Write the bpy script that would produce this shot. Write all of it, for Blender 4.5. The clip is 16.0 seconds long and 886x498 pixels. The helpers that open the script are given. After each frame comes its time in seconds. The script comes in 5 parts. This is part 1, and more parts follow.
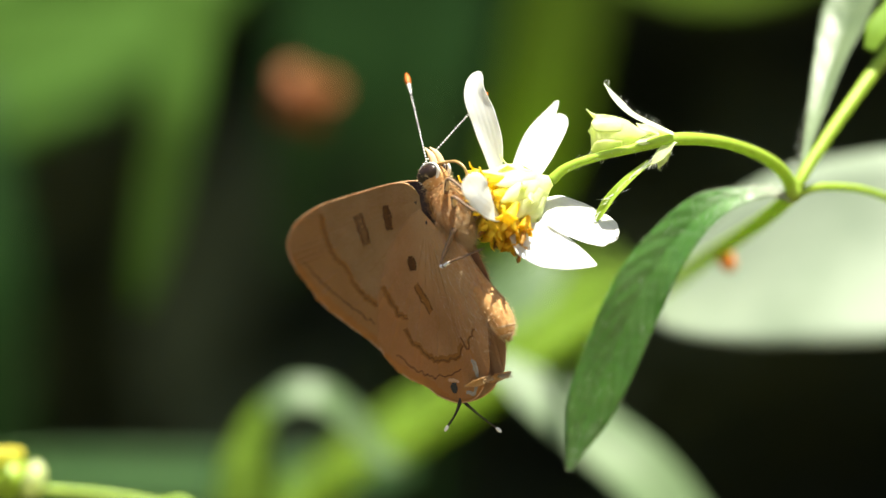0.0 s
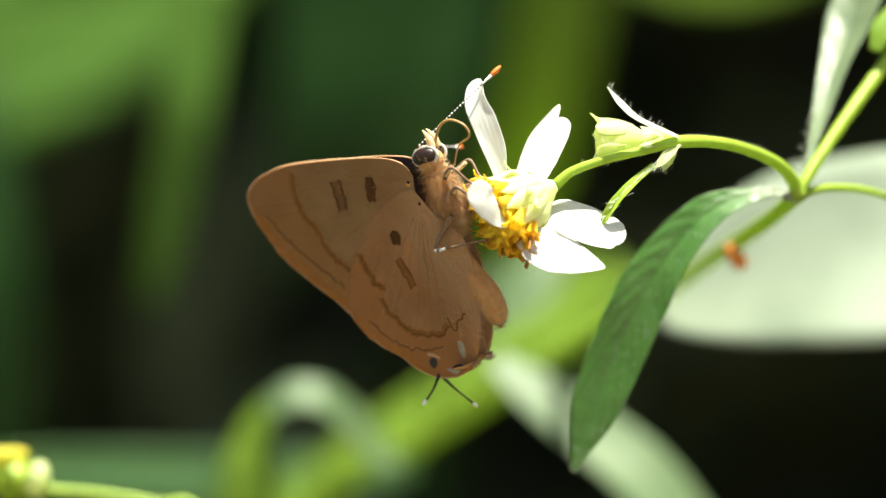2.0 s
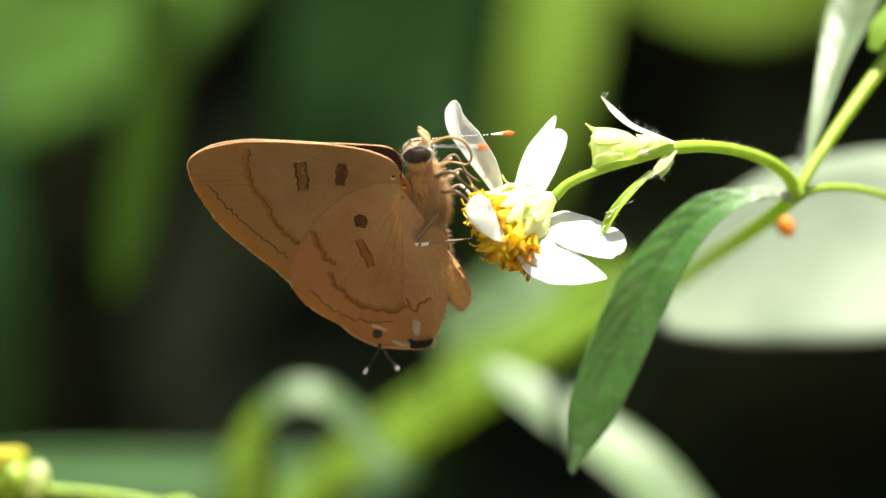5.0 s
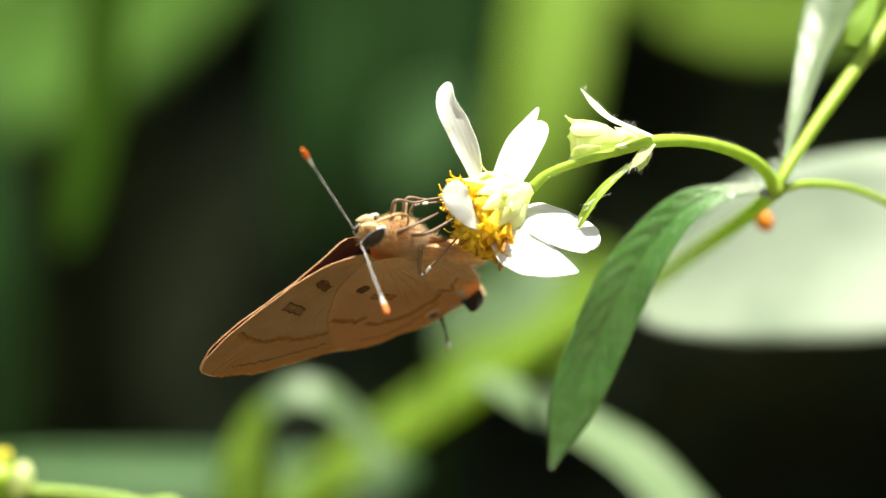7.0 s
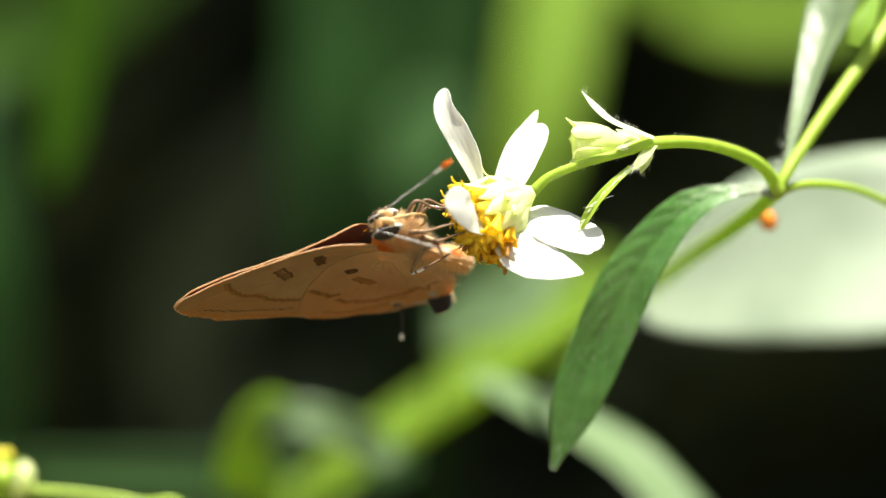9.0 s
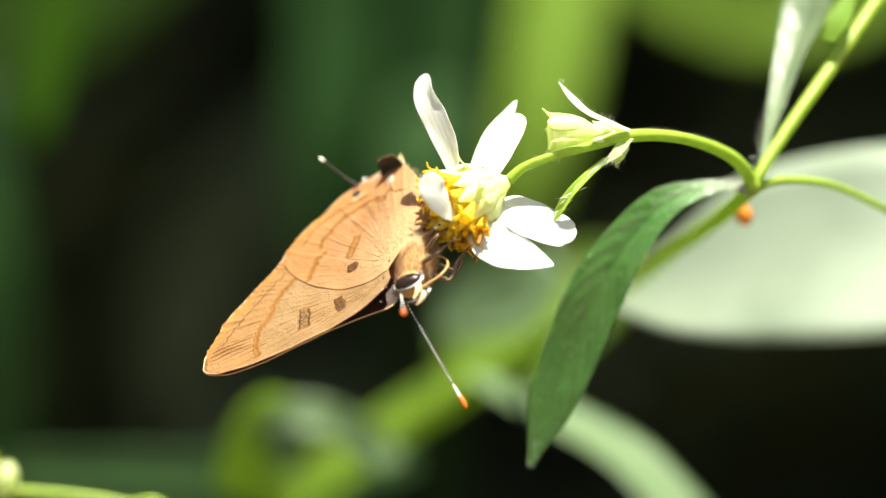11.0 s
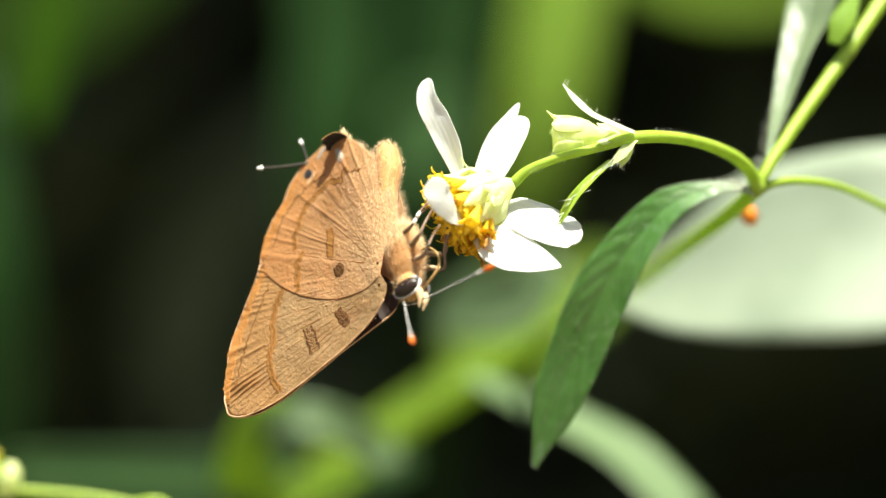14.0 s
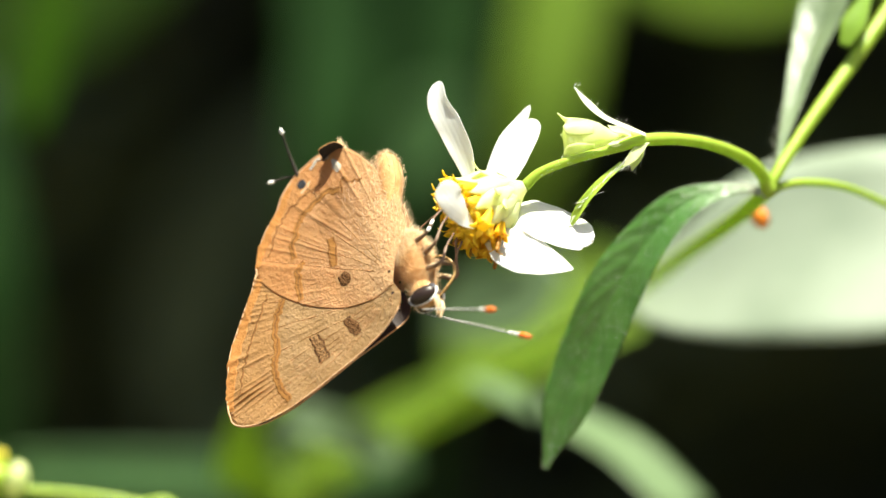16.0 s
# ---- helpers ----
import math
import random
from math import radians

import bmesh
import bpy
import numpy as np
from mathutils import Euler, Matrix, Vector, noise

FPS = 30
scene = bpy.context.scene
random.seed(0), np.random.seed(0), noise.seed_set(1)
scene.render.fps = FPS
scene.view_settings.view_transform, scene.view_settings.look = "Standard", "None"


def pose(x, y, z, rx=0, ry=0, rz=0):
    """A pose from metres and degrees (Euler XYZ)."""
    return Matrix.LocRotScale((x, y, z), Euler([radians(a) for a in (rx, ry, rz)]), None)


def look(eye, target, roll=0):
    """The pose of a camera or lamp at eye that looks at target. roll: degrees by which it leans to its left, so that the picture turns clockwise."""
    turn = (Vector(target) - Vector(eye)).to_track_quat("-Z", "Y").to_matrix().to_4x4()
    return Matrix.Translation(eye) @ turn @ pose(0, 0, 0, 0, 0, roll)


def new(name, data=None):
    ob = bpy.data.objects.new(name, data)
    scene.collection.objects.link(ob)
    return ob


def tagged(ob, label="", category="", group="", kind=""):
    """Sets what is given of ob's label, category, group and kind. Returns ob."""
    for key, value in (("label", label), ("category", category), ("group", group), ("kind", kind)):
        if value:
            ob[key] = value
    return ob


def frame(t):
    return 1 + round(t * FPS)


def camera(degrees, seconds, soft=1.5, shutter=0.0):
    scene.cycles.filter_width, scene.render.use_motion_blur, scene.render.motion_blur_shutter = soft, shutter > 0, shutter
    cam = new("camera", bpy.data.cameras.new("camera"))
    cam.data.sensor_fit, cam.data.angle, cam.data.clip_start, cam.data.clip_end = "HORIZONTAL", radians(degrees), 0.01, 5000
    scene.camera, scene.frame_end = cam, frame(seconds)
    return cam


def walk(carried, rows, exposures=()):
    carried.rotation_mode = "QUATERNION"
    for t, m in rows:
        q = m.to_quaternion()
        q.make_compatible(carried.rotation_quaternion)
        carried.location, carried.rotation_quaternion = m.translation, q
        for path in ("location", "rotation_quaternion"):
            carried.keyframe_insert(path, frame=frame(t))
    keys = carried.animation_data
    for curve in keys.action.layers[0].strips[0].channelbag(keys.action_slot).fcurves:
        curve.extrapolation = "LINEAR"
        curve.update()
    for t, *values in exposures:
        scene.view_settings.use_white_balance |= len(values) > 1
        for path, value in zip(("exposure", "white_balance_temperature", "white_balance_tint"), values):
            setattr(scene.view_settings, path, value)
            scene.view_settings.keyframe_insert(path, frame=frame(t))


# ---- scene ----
# The lens is a close-up lens; the flower stands 0.319 m before it.
# Places are in millimetres from the point of sharpest focus, which lies Z0 metres above the soil.
Z0 = 0.55
DIST = 319.4


def W(p):
    return Vector((p[0] / 1000, p[1] / 1000, Z0 + p[2] / 1000))


cam = camera(14.0, 16.0, soft=1.5, shutter=0.0)
cam.data.dof.use_dof = True
cam.data.dof.focus_distance = DIST / 1000
cam.data.dof.aperture_fstop = 12.0
EYE = look(W((0, -DIST, 0)), W((0, 0, 0)))
walk(cam, [(0.0, EYE), (16.0, EYE)], exposures=[(0.0, 1.65), (16.0, 1.65)])

# ---- light: a high sun and the sky over a shaded thicket ----
TO_SUN = Vector((0.12, -0.19, 1.0)).normalized()
world = bpy.data.worlds.new("sky")
scene.world = world
world.use_nodes = True
wn, wl = world.node_tree.nodes, world.node_tree.links
sky = wn.new("ShaderNodeTexSky")
sky.sky_type = "NISHITA"
sky.sun_disc = False
sky.dust_density, sky.ozone_density = 3.0, 0.4
sky.sun_elevation = math.asin(TO_SUN.z)
sky.sun_rotation = math.atan2(TO_SUN.x, TO_SUN.y)
wn["Background"].inputs["Strength"].default_value = 0.045
wl.new(sky.outputs["Color"], wn["Background"].inputs["Color"])
sun_data = bpy.data.lights.new("sun", "SUN")
sun_data.energy, sun_data.angle, sun_data.color = 5.0, radians(0.53), (0.975, 0.955, 0.81)
sun = new("sun", sun_data)
sun.matrix_world = look(TO_SUN * 5, (0, 0, 0))


# ---- materials ----
def material(name, a, b, per_mm=0.6, rough=0.5, relief=0.3, fine=6.0, through_light=0.0, light_colour=None, gloss=0.5,
             stretch=(1, 1, 1), sheen=0.0, dark=None, coat=0.0, depth=0.2):
    """a, b: the two colours; per_mm: large patches a millimetre; fine: grain a millimetre; through_light: share of light let through."""
    m = bpy.data.materials.new(name)
    m.use_nodes = True
    n, l = m.node_tree.nodes, m.node_tree.links
    bsdf, out = n["Principled BSDF"], n["Material Output"]
    tc, mp = n.new("ShaderNodeTexCoord"), n.new("ShaderNodeMapping")
    mp.inputs["Scale"].default_value = stretch
    l.new(tc.outputs["Object"], mp.inputs["Vector"])
    big, small = n.new("ShaderNodeTexNoise"), n.new("ShaderNodeTexNoise")
    big.inputs["Scale"].default_value, big.inputs["Detail"].default_value = per_mm * 1000, 4
    small.inputs["Scale"].default_value, small.inputs["Detail"].default_value = fine * 1000, 3
    info = n.new("ShaderNodeObjectInfo")
    for tex in (big, small):
        l.new(mp.outputs["Vector"], tex.inputs["Vector"])
    add = n.new("ShaderNodeMath")
    add.operation = "MULTIPLY_ADD"
    l.new(small.outputs["Fac"], add.inputs[0])
    add.inputs[1].default_value = 0.5
    l.new(big.outputs["Fac"], add.inputs[2])
    rnd = n.new("ShaderNodeMath")
    rnd.operation = "MULTIPLY_ADD"
    l.new(info.outputs["Random"], rnd.inputs[0])
    rnd.inputs[1].default_value = 0.16
    l.new(add.outputs[0], rnd.inputs[2])
    ramp = n.new("ShaderNodeValToRGB")
    ramp.color_ramp.elements[0].position, ramp.color_ramp.elements[1].position = 0.55, 1.05
    ramp.color_ramp.elements[0].color, ramp.color_ramp.elements[1].color = (*a, 1), (*b, 1)
    if dark:
        e = ramp.color_ramp.elements.new(0.45)
        e.color = (*dark, 1)
    l.new(rnd.outputs[0], ramp.inputs["Fac"])
    l.new(ramp.outputs["Color"], bsdf.inputs["Base Color"])
    bsdf.inputs["Roughness"].default_value = rough
    bsdf.inputs["Specular IOR Level"].default_value = gloss
    bsdf.inputs["Sheen Weight"].default_value = sheen
    bsdf.inputs["Coat Weight"].default_value = coat
    bump = n.new("ShaderNodeBump")
    bump.inputs["Strength"].default_value = relief
    bump.inputs["Distance"].default_value = depth / 1000
    l.new(add.outputs[0], bump.inputs["Height"])
    l.new(bump.outputs["Normal"], bsdf.inputs["Normal"])
    if through_light:
        tr, mix = n.new("ShaderNodeBsdfTranslucent"), n.new("ShaderNodeMixShader")
        tint = n.new("ShaderNodeMix")
        tint.data_type, tint.blend_type = "RGBA", "MULTIPLY"
        tint.inputs["Factor"].default_value = 0.35
        tint.inputs["A"].default_value = (*(light_colour or b), 1)
        l.new(ramp.outputs["Color"], tint.inputs["B"])
        l.new(tint.outputs["Result"], tr.inputs["Color"])
        mix.inputs["Fac"].default_value = through_light
        l.new(bsdf.outputs[0], mix.inputs[1])
        l.new(tr.outputs[0], mix.inputs[2])
        l.new(mix.outputs[0], out.inputs["Surface"])
    return m


PETAL = material("petal", (0.80, 0.81, 0.78), (0.90, 0.90, 0.88), 0.4, 0.5, 0.25, 5, 0.5, (0.95, 0.96, 0.92), stretch=(1, 1, 0.3))
STEM = material("stem", (0.28, 0.42, 0.035), (0.40, 0.54, 0.06), 0.7, 0.4, 0.3, 6, 0.35, (0.6, 0.8, 0.06))
CALYX = material("calyx", (0.82, 0.87, 0.50), (0.92, 0.95, 0.70), 0.9, 0.5, 0.3, 5, 0.62, (0.98, 1.0, 0.6))
BUD = material("bud", (0.68, 0.76, 0.40), (0.82, 0.86, 0.56), 0.8, 0.5, 0.3, 6, 0.6, (0.94, 0.98, 0.5))
# Near-white for the upper bract: glaring sunlight put into its base colour.
SUNLIT_BRACT = material("sunlit_bract", (0.78, 0.83, 0.66), (0.88, 0.91, 0.78), 0.8, 0.5, 0.3, 6, 0.5, (0.95, 0.97, 0.8))
HAIR = material("hair", (0.8, 0.82, 0.74), (0.88, 0.9, 0.82), 1, 0.6, 0.0, 5, 0.4, (0.9, 0.92, 0.8))
LEAF = material("leaf", (0.042, 0.148, 0.015), (0.075, 0.21, 0.03), 0.3, 0.4, 0.5, 1.3, 0.34, (0.24, 0.66, 0.02), gloss=0.8, sheen=0.06, dark=(0.034, 0.13, 0.012), depth=0.35)
HAIRY_LEAF = material("hairy_leaf", (0.10, 0.155, 0.068), (0.155, 0.215, 0.10), 0.3, 0.45, 0.6, 1.2, 0.3, (0.26, 0.42, 0.12), gloss=0.7, sheen=0.15, depth=0.2)
PALE_LEAF = material("pale_leaf", (0.185, 0.235, 0.162), (0.25, 0.3, 0.216), 0.1, 0.45, 0.3, 1.2, 0.22, (0.36, 0.47, 0.22), gloss=0.7)
SOFT_LEAF = material("soft_leaf", (0.08, 0.14, 0.055), (0.115, 0.175, 0.075), 0.1, 0.48, 0.3, 1.2, 0.22, (0.18, 0.34, 0.07), gloss=0.45)
MID_LEAF = material("mid_leaf", (0.045, 0.115, 0.034), (0.07, 0.15, 0.046), 0.1, 0.5, 0.3, 1.2, 0.2, (0.1, 0.24, 0.04), gloss=0.2)
LIME_LEAF = material("lime_leaf", (0.16, 0.28, 0.028), (0.22, 0.35, 0.042), 0.1, 0.6, 0.3, 1.2, 0.48, (0.58, 0.76, 0.06), gloss=0.2)
# Near-black green: the upright blades' half shade is put into this colour.
SHADED_LEAF = material("shaded_leaf", (0.012, 0.046, 0.007), (0.021, 0.068, 0.011), 0.1, 0.55, 0.3, 1.2, 0.25, (0.045, 0.15, 0.012), gloss=0.2)
GREEN_LEAF = material("green_leaf", (0.085, 0.2, 0.025), (0.13, 0.27, 0.04), 0.1, 0.55, 0.3, 1.2, 0.35, (0.26, 0.5, 0.035), gloss=0.25)
FLORET = material("floret", (0.90, 0.66, 0.025), (0.95, 0.78, 0.07), 1.5, 0.5, 0.3, 8, 0.5, (1.0, 0.84, 0.05))
AMBER = material("shaded_floret", (0.78, 0.50, 0.015), (0.90, 0.64, 0.03), 1.5, 0.5, 0.3, 8, 0.5, (0.98, 0.7, 0.04))
YELLOW = material("yellow_floret", (0.72, 0.66, 0.06), (0.85, 0.8, 0.14), 1.0, 0.5, 0.3, 6, 0.45, (0.95, 0.9, 0.1))
ANTHER = material("anther", (0.20, 0.08, 0.008), (0.46, 0.22, 0.018), 2.0, 0.5, 0.3, 8, 0.25, (0.6, 0.32, 0.02))


def wing_material():
    """Scaly wing: zones from the mesh (outer: beyond the wavy line; basal: hairy part near the body, paled partly to
    put sunlight into its colour), grain and fine wrinkles.
    """
    m = material("wing", (0.335, 0.194, 0.074), (0.50, 0.318, 0.152), 0.3, 0.72, 0.9, 5.0, 0.49, (0.9, 0.385, 0.012), gloss=0.1, sheen=0.08, dark=(0.28, 0.144, 0.038), depth=0.3)
    n, l = m.node_tree.nodes, m.node_tree.links
    bsdf = n["Principled BSDF"]
    ramp = next(q for q in n if q.type == "VALTORGB")
    colour = ramp.outputs["Color"]
    for name, tone, most in (("outer", (0.49, 0.25, 0.085), 0.6), ("basal", (0.66, 0.455, 0.235), 0.85)):
        zone, by, mix = n.new("ShaderNodeAttribute"), n.new("ShaderNodeMath"), n.new("ShaderNodeMix")
        zone.attribute_name = name
        by.operation, by.inputs[1].default_value = "MULTIPLY", most
        l.new(zone.outputs["Fac"], by.inputs[0])
        mix.data_type = "RGBA"
        mix.inputs["B"].default_value = (*tone, 1)
        l.new(by.outputs[0], mix.inputs["Factor"])
        l.new(colour, mix.inputs["A"])
        colour = mix.outputs["Result"]
    l.new(colour, bsdf.inputs["Base Color"])
    bump = next(q for q in n if q.type == "BUMP")
    fold = n.new("ShaderNodeTexNoise")
    fold.inputs["Scale"].default_value, fold.inputs["Detail"].default_value, fold.inputs["Distortion"].default_value = 1900, 5, 0.6
    tc = next(q for q in n if q.type == "TEX_COORD")
    l.new(tc.outputs["Object"], fold.inputs["Vector"])
    second = n.new("ShaderNodeBump")
    second.inputs["Strength"].default_value, second.inputs["Distance"].default_value = 0.7, 0.00028
    l.new(fold.outputs["Fac"], second.inputs["Height"])
    l.new(bump.outputs["Normal"], second.inputs["Normal"])
    l.new(second.outputs["Normal"], bsdf.inputs["Normal"])
    return m


WING = wing_material()
BAND = material("wing_margin", (0.42, 0.195, 0.052), (0.53, 0.265, 0.082), 0.6, 0.7, 0.8, 4, 0.45, (0.9, 0.34, 0.012), gloss=0.1, depth=0.3)
WING_HAIR = material("wing_hair", (0.72, 0.50, 0.28), (0.84, 0.66, 0.44), 2, 0.7, 0.3, 9, 0.4, (0.94, 0.68, 0.35), sheen=0.2)
WING_TOP = material("wing_top", (0.02, 0.012, 0.01), (0.04, 0.02, 0.014), 0.6, 0.6, 0.4, 8, 0.06, (0.5, 0.12, 0.02))
EDGE = material("wing_edge", (0.66, 0.38, 0.18), (0.78, 0.5, 0.27), 1, 0.6, 0.3, 6, 0.3, (0.9, 0.45, 0.12))
MARK = material("marking", (0.05, 0.024, 0.009), (0.11, 0.05, 0.018), 3, 0.8, 0.9, 6, gloss=0.08, depth=0.3)
LINE = material("marking_line", (0.150, 0.066, 0.020), (0.235, 0.105, 0.032), 2, 0.8, 0.6, 6, 0.2, (0.5, 0.2, 0.03), gloss=0.08, depth=0.2)
FILL = material("marking_fill", (0.13, 0.068, 0.027), (0.215, 0.115, 0.048), 3, 0.8, 0.9, 6, 0.02, (0.5, 0.2, 0.03), gloss=0.08, depth=0.3)
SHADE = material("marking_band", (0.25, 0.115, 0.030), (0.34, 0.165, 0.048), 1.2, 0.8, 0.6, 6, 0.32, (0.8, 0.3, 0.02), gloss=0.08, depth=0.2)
TAIL_MAT = material("tail", (0.022, 0.018, 0.015), (0.06, 0.05, 0.042), 3, 0.6, 0.3, 8, 0.15, (0.2, 0.16, 0.12), gloss=0.2)
SILVER = material("silver_scale", (0.27, 0.22, 0.17), (0.40, 0.35, 0.28), 5, 0.5, 0.6, 9, gloss=0.4)
BLACK = material("black_scale", (0.008, 0.008, 0.01), (0.02, 0.018, 0.018), 3, 0.5, 0.3, 8)
WHITE = material("white_scale", (0.72, 0.70, 0.66), (0.82, 0.80, 0.76), 3, 0.6, 0.3, 8)
ORANGE = material("orange_tip", (0.68, 0.13, 0.010), (0.80, 0.21, 0.018), 3, 0.5, 0.3, 8, 0.2, (0.95, 0.3, 0.02))
FUR = material("fur", (0.50, 0.23, 0.065), (0.66, 0.37, 0.13), 2, 0.7, 0.5, 9, 0.25, (0.85, 0.42, 0.08), sheen=0.2)
PALE_FUR = material("pale_fur", (0.70, 0.50, 0.26), (0.84, 0.67, 0.42), 2, 0.7, 0.5, 9, 0.35, (0.92, 0.7, 0.35), sheen=0.2)
EYE_MAT = material("eye", (0.011, 0.006, 0.004), (0.028, 0.014, 0.009), 4, 0.35, 0.15, 12, gloss=0.4)
LEG = material("leg", (0.10, 0.055, 0.03), (0.2, 0.12, 0.07), 3, 0.5, 0.3, 8)
TAWNY = material("proboscis", (0.30, 0.17, 0.05), (0.42, 0.26, 0.09), 3, 0.4, 0.3, 8)
INNER = material("wing_fold", (0.40, 0.24, 0.12), (0.52, 0.34, 0.18), 0.6, 0.7, 0.5, 8, 0.2, (0.7, 0.4, 0.15))
FLYER_MAT = material("flyer_wing", (0.17, 0.05, 0.005), (0.22, 0.065, 0.007), 0.5, 0.6, 0.3, 4, 0.3)
BARK = material("bark", (0.022, 0.02, 0.012), (0.04, 0.036, 0.02), 0.02, 0.95, 0.8, 0.2, gloss=0.05)
BEETLE = material("beetle", (0.58, 0.13, 0.006), (0.72, 0.22, 0.012), 0.8, 0.4, 0.2, 5, coat=0.1)
SOIL = material("soil", (0.03, 0.032, 0.018), (0.052, 0.052, 0.03), 0.03, 0.95, 0.8, 0.3, gloss=0.1)
BOUNCE_EARTH = material("bounce_earth", (0.165, 0.13, 0.08), (0.225, 0.18, 0.115), 0.03, 0.95, 0.8, 0.3, gloss=0.1)
BANK = material("thicket_leaf", (0.074, 0.09, 0.043), (0.12, 0.138, 0.065), 0.05, 0.9, 0.3, 0.5, 0.1, (0.15, 0.2, 0.055), gloss=0.08)


# ---- mesh helpers: a geometry is (points, faces) in millimetres ----
ORIGIN = {}


def thing(name, origin, label, category, group="", kind=""):
    ob = new(name)
    ob.empty_display_size = 0.005
    ob.location = W(origin)
    ORIGIN[ob] = Vector(origin)
    return tagged(ob, label, category, group, kind)


def make_mesh(name, geo, mats, pivot):
    me = bpy.data.meshes.new(name)
    o = Vector(pivot)
    me.from_pydata([tuple((Vector(p) - o) / 1000) for p in geo[0]], [], geo[1])
    for mt in mats if isinstance(mats, (list, tuple)) else (mats,):
        me.materials.append(mt)
    me.shade_smooth()
    bm = bmesh.new()
    bm.from_mesh(me)
    bmesh.ops.recalc_face_normals(bm, faces=bm.faces)
    bm.to_mesh(me)
    bm.free()
    return me


def part(name, geo, mats, parent, label="", pivot=None):
    base = ORIGIN[parent]
    pivot = Vector(pivot) if pivot is not None else base
    ob = new(name, make_mesh(name, geo, mats, pivot))
    ob.parent = parent
    ob.location = (pivot - base) / 1000
    ORIGIN[ob] = pivot
    return tagged(ob, label)


def solo(name, geo, mats, label, category, group="", kind="", pivot=(0, 0, 0)):
    ob = new(name, make_mesh(name, geo, mats, pivot))
    ob.location = W(pivot)
    ORIGIN[ob] = Vector(pivot)
    return tagged(ob, label, category, group, kind)


def join(*geos):
    v, f = [], []
    for gv, gf in geos:
        k = len(v)
        v += list(gv)
        f += [tuple(i + k for i in q) for q in gf]
    return v, f


def curve(points, n):
    """n + 1 points of a smooth line through points, and the fraction of the line at each."""
    p = [Vector(q) for q in points]
    p = [p[0] * 2 - p[1]] + p + [p[-1] * 2 - p[-2]]
    out, m = [], len(points) - 1
    for i in range(n + 1):
        s = i / n * m
        k = min(int(s), m - 1)
        t = s - k
        a, b, c, d = p[k:k + 4]
        out.append(0.5 * (2 * b + (c - a) * t + (2 * a - 5 * b + 4 * c - d) * t * t + (3 * b - a - 3 * c + d) * t ** 3))
    return out


def along(values, s):
    x = s * (len(values) - 1)
    k = min(int(x), len(values) - 2)
    t = x - k
    b, c = values[k], values[k + 1]
    a = values[k - 1] if k else b
    d = values[k + 2] if k + 2 < len(values) else c
    return 0.5 * (2 * b + (c - a) * t + (2 * a - 5 * b + 4 * c - d) * t * t + (3 * b - a - 3 * c + d) * t ** 3)


def tube(points, radii, n=24, sides=10, rough=0.0, seed=0):
    c = curve(points, n)
    rng = random.Random(seed)
    up = Vector((0.3, 0.9, 0.31))
    v, f = [], []
    for i, q in enumerate(c):
        t = (c[min(i + 1, n)] - c[max(i - 1, 0)]).normalized()
        x = t.cross(up).normalized()
        up = x.cross(t)
        r = along(radii, i / n)
        for k in range(sides):
            a = 2 * math.pi * k / sides
            v.append(q + (x * math.cos(a) + up * math.sin(a)) * r * (1 + rough * rng.uniform(-1, 1)))
    for i in range(n):
        for k in range(sides):
            f.append((i * sides + k, i * sides + (k + 1) % sides, (i + 1) * sides + (k + 1) % sides, (i + 1) * sides + k))
    f.append(tuple(range(sides)))
    f.append(tuple(range(n * sides, n * sides + sides)))
    return v, f


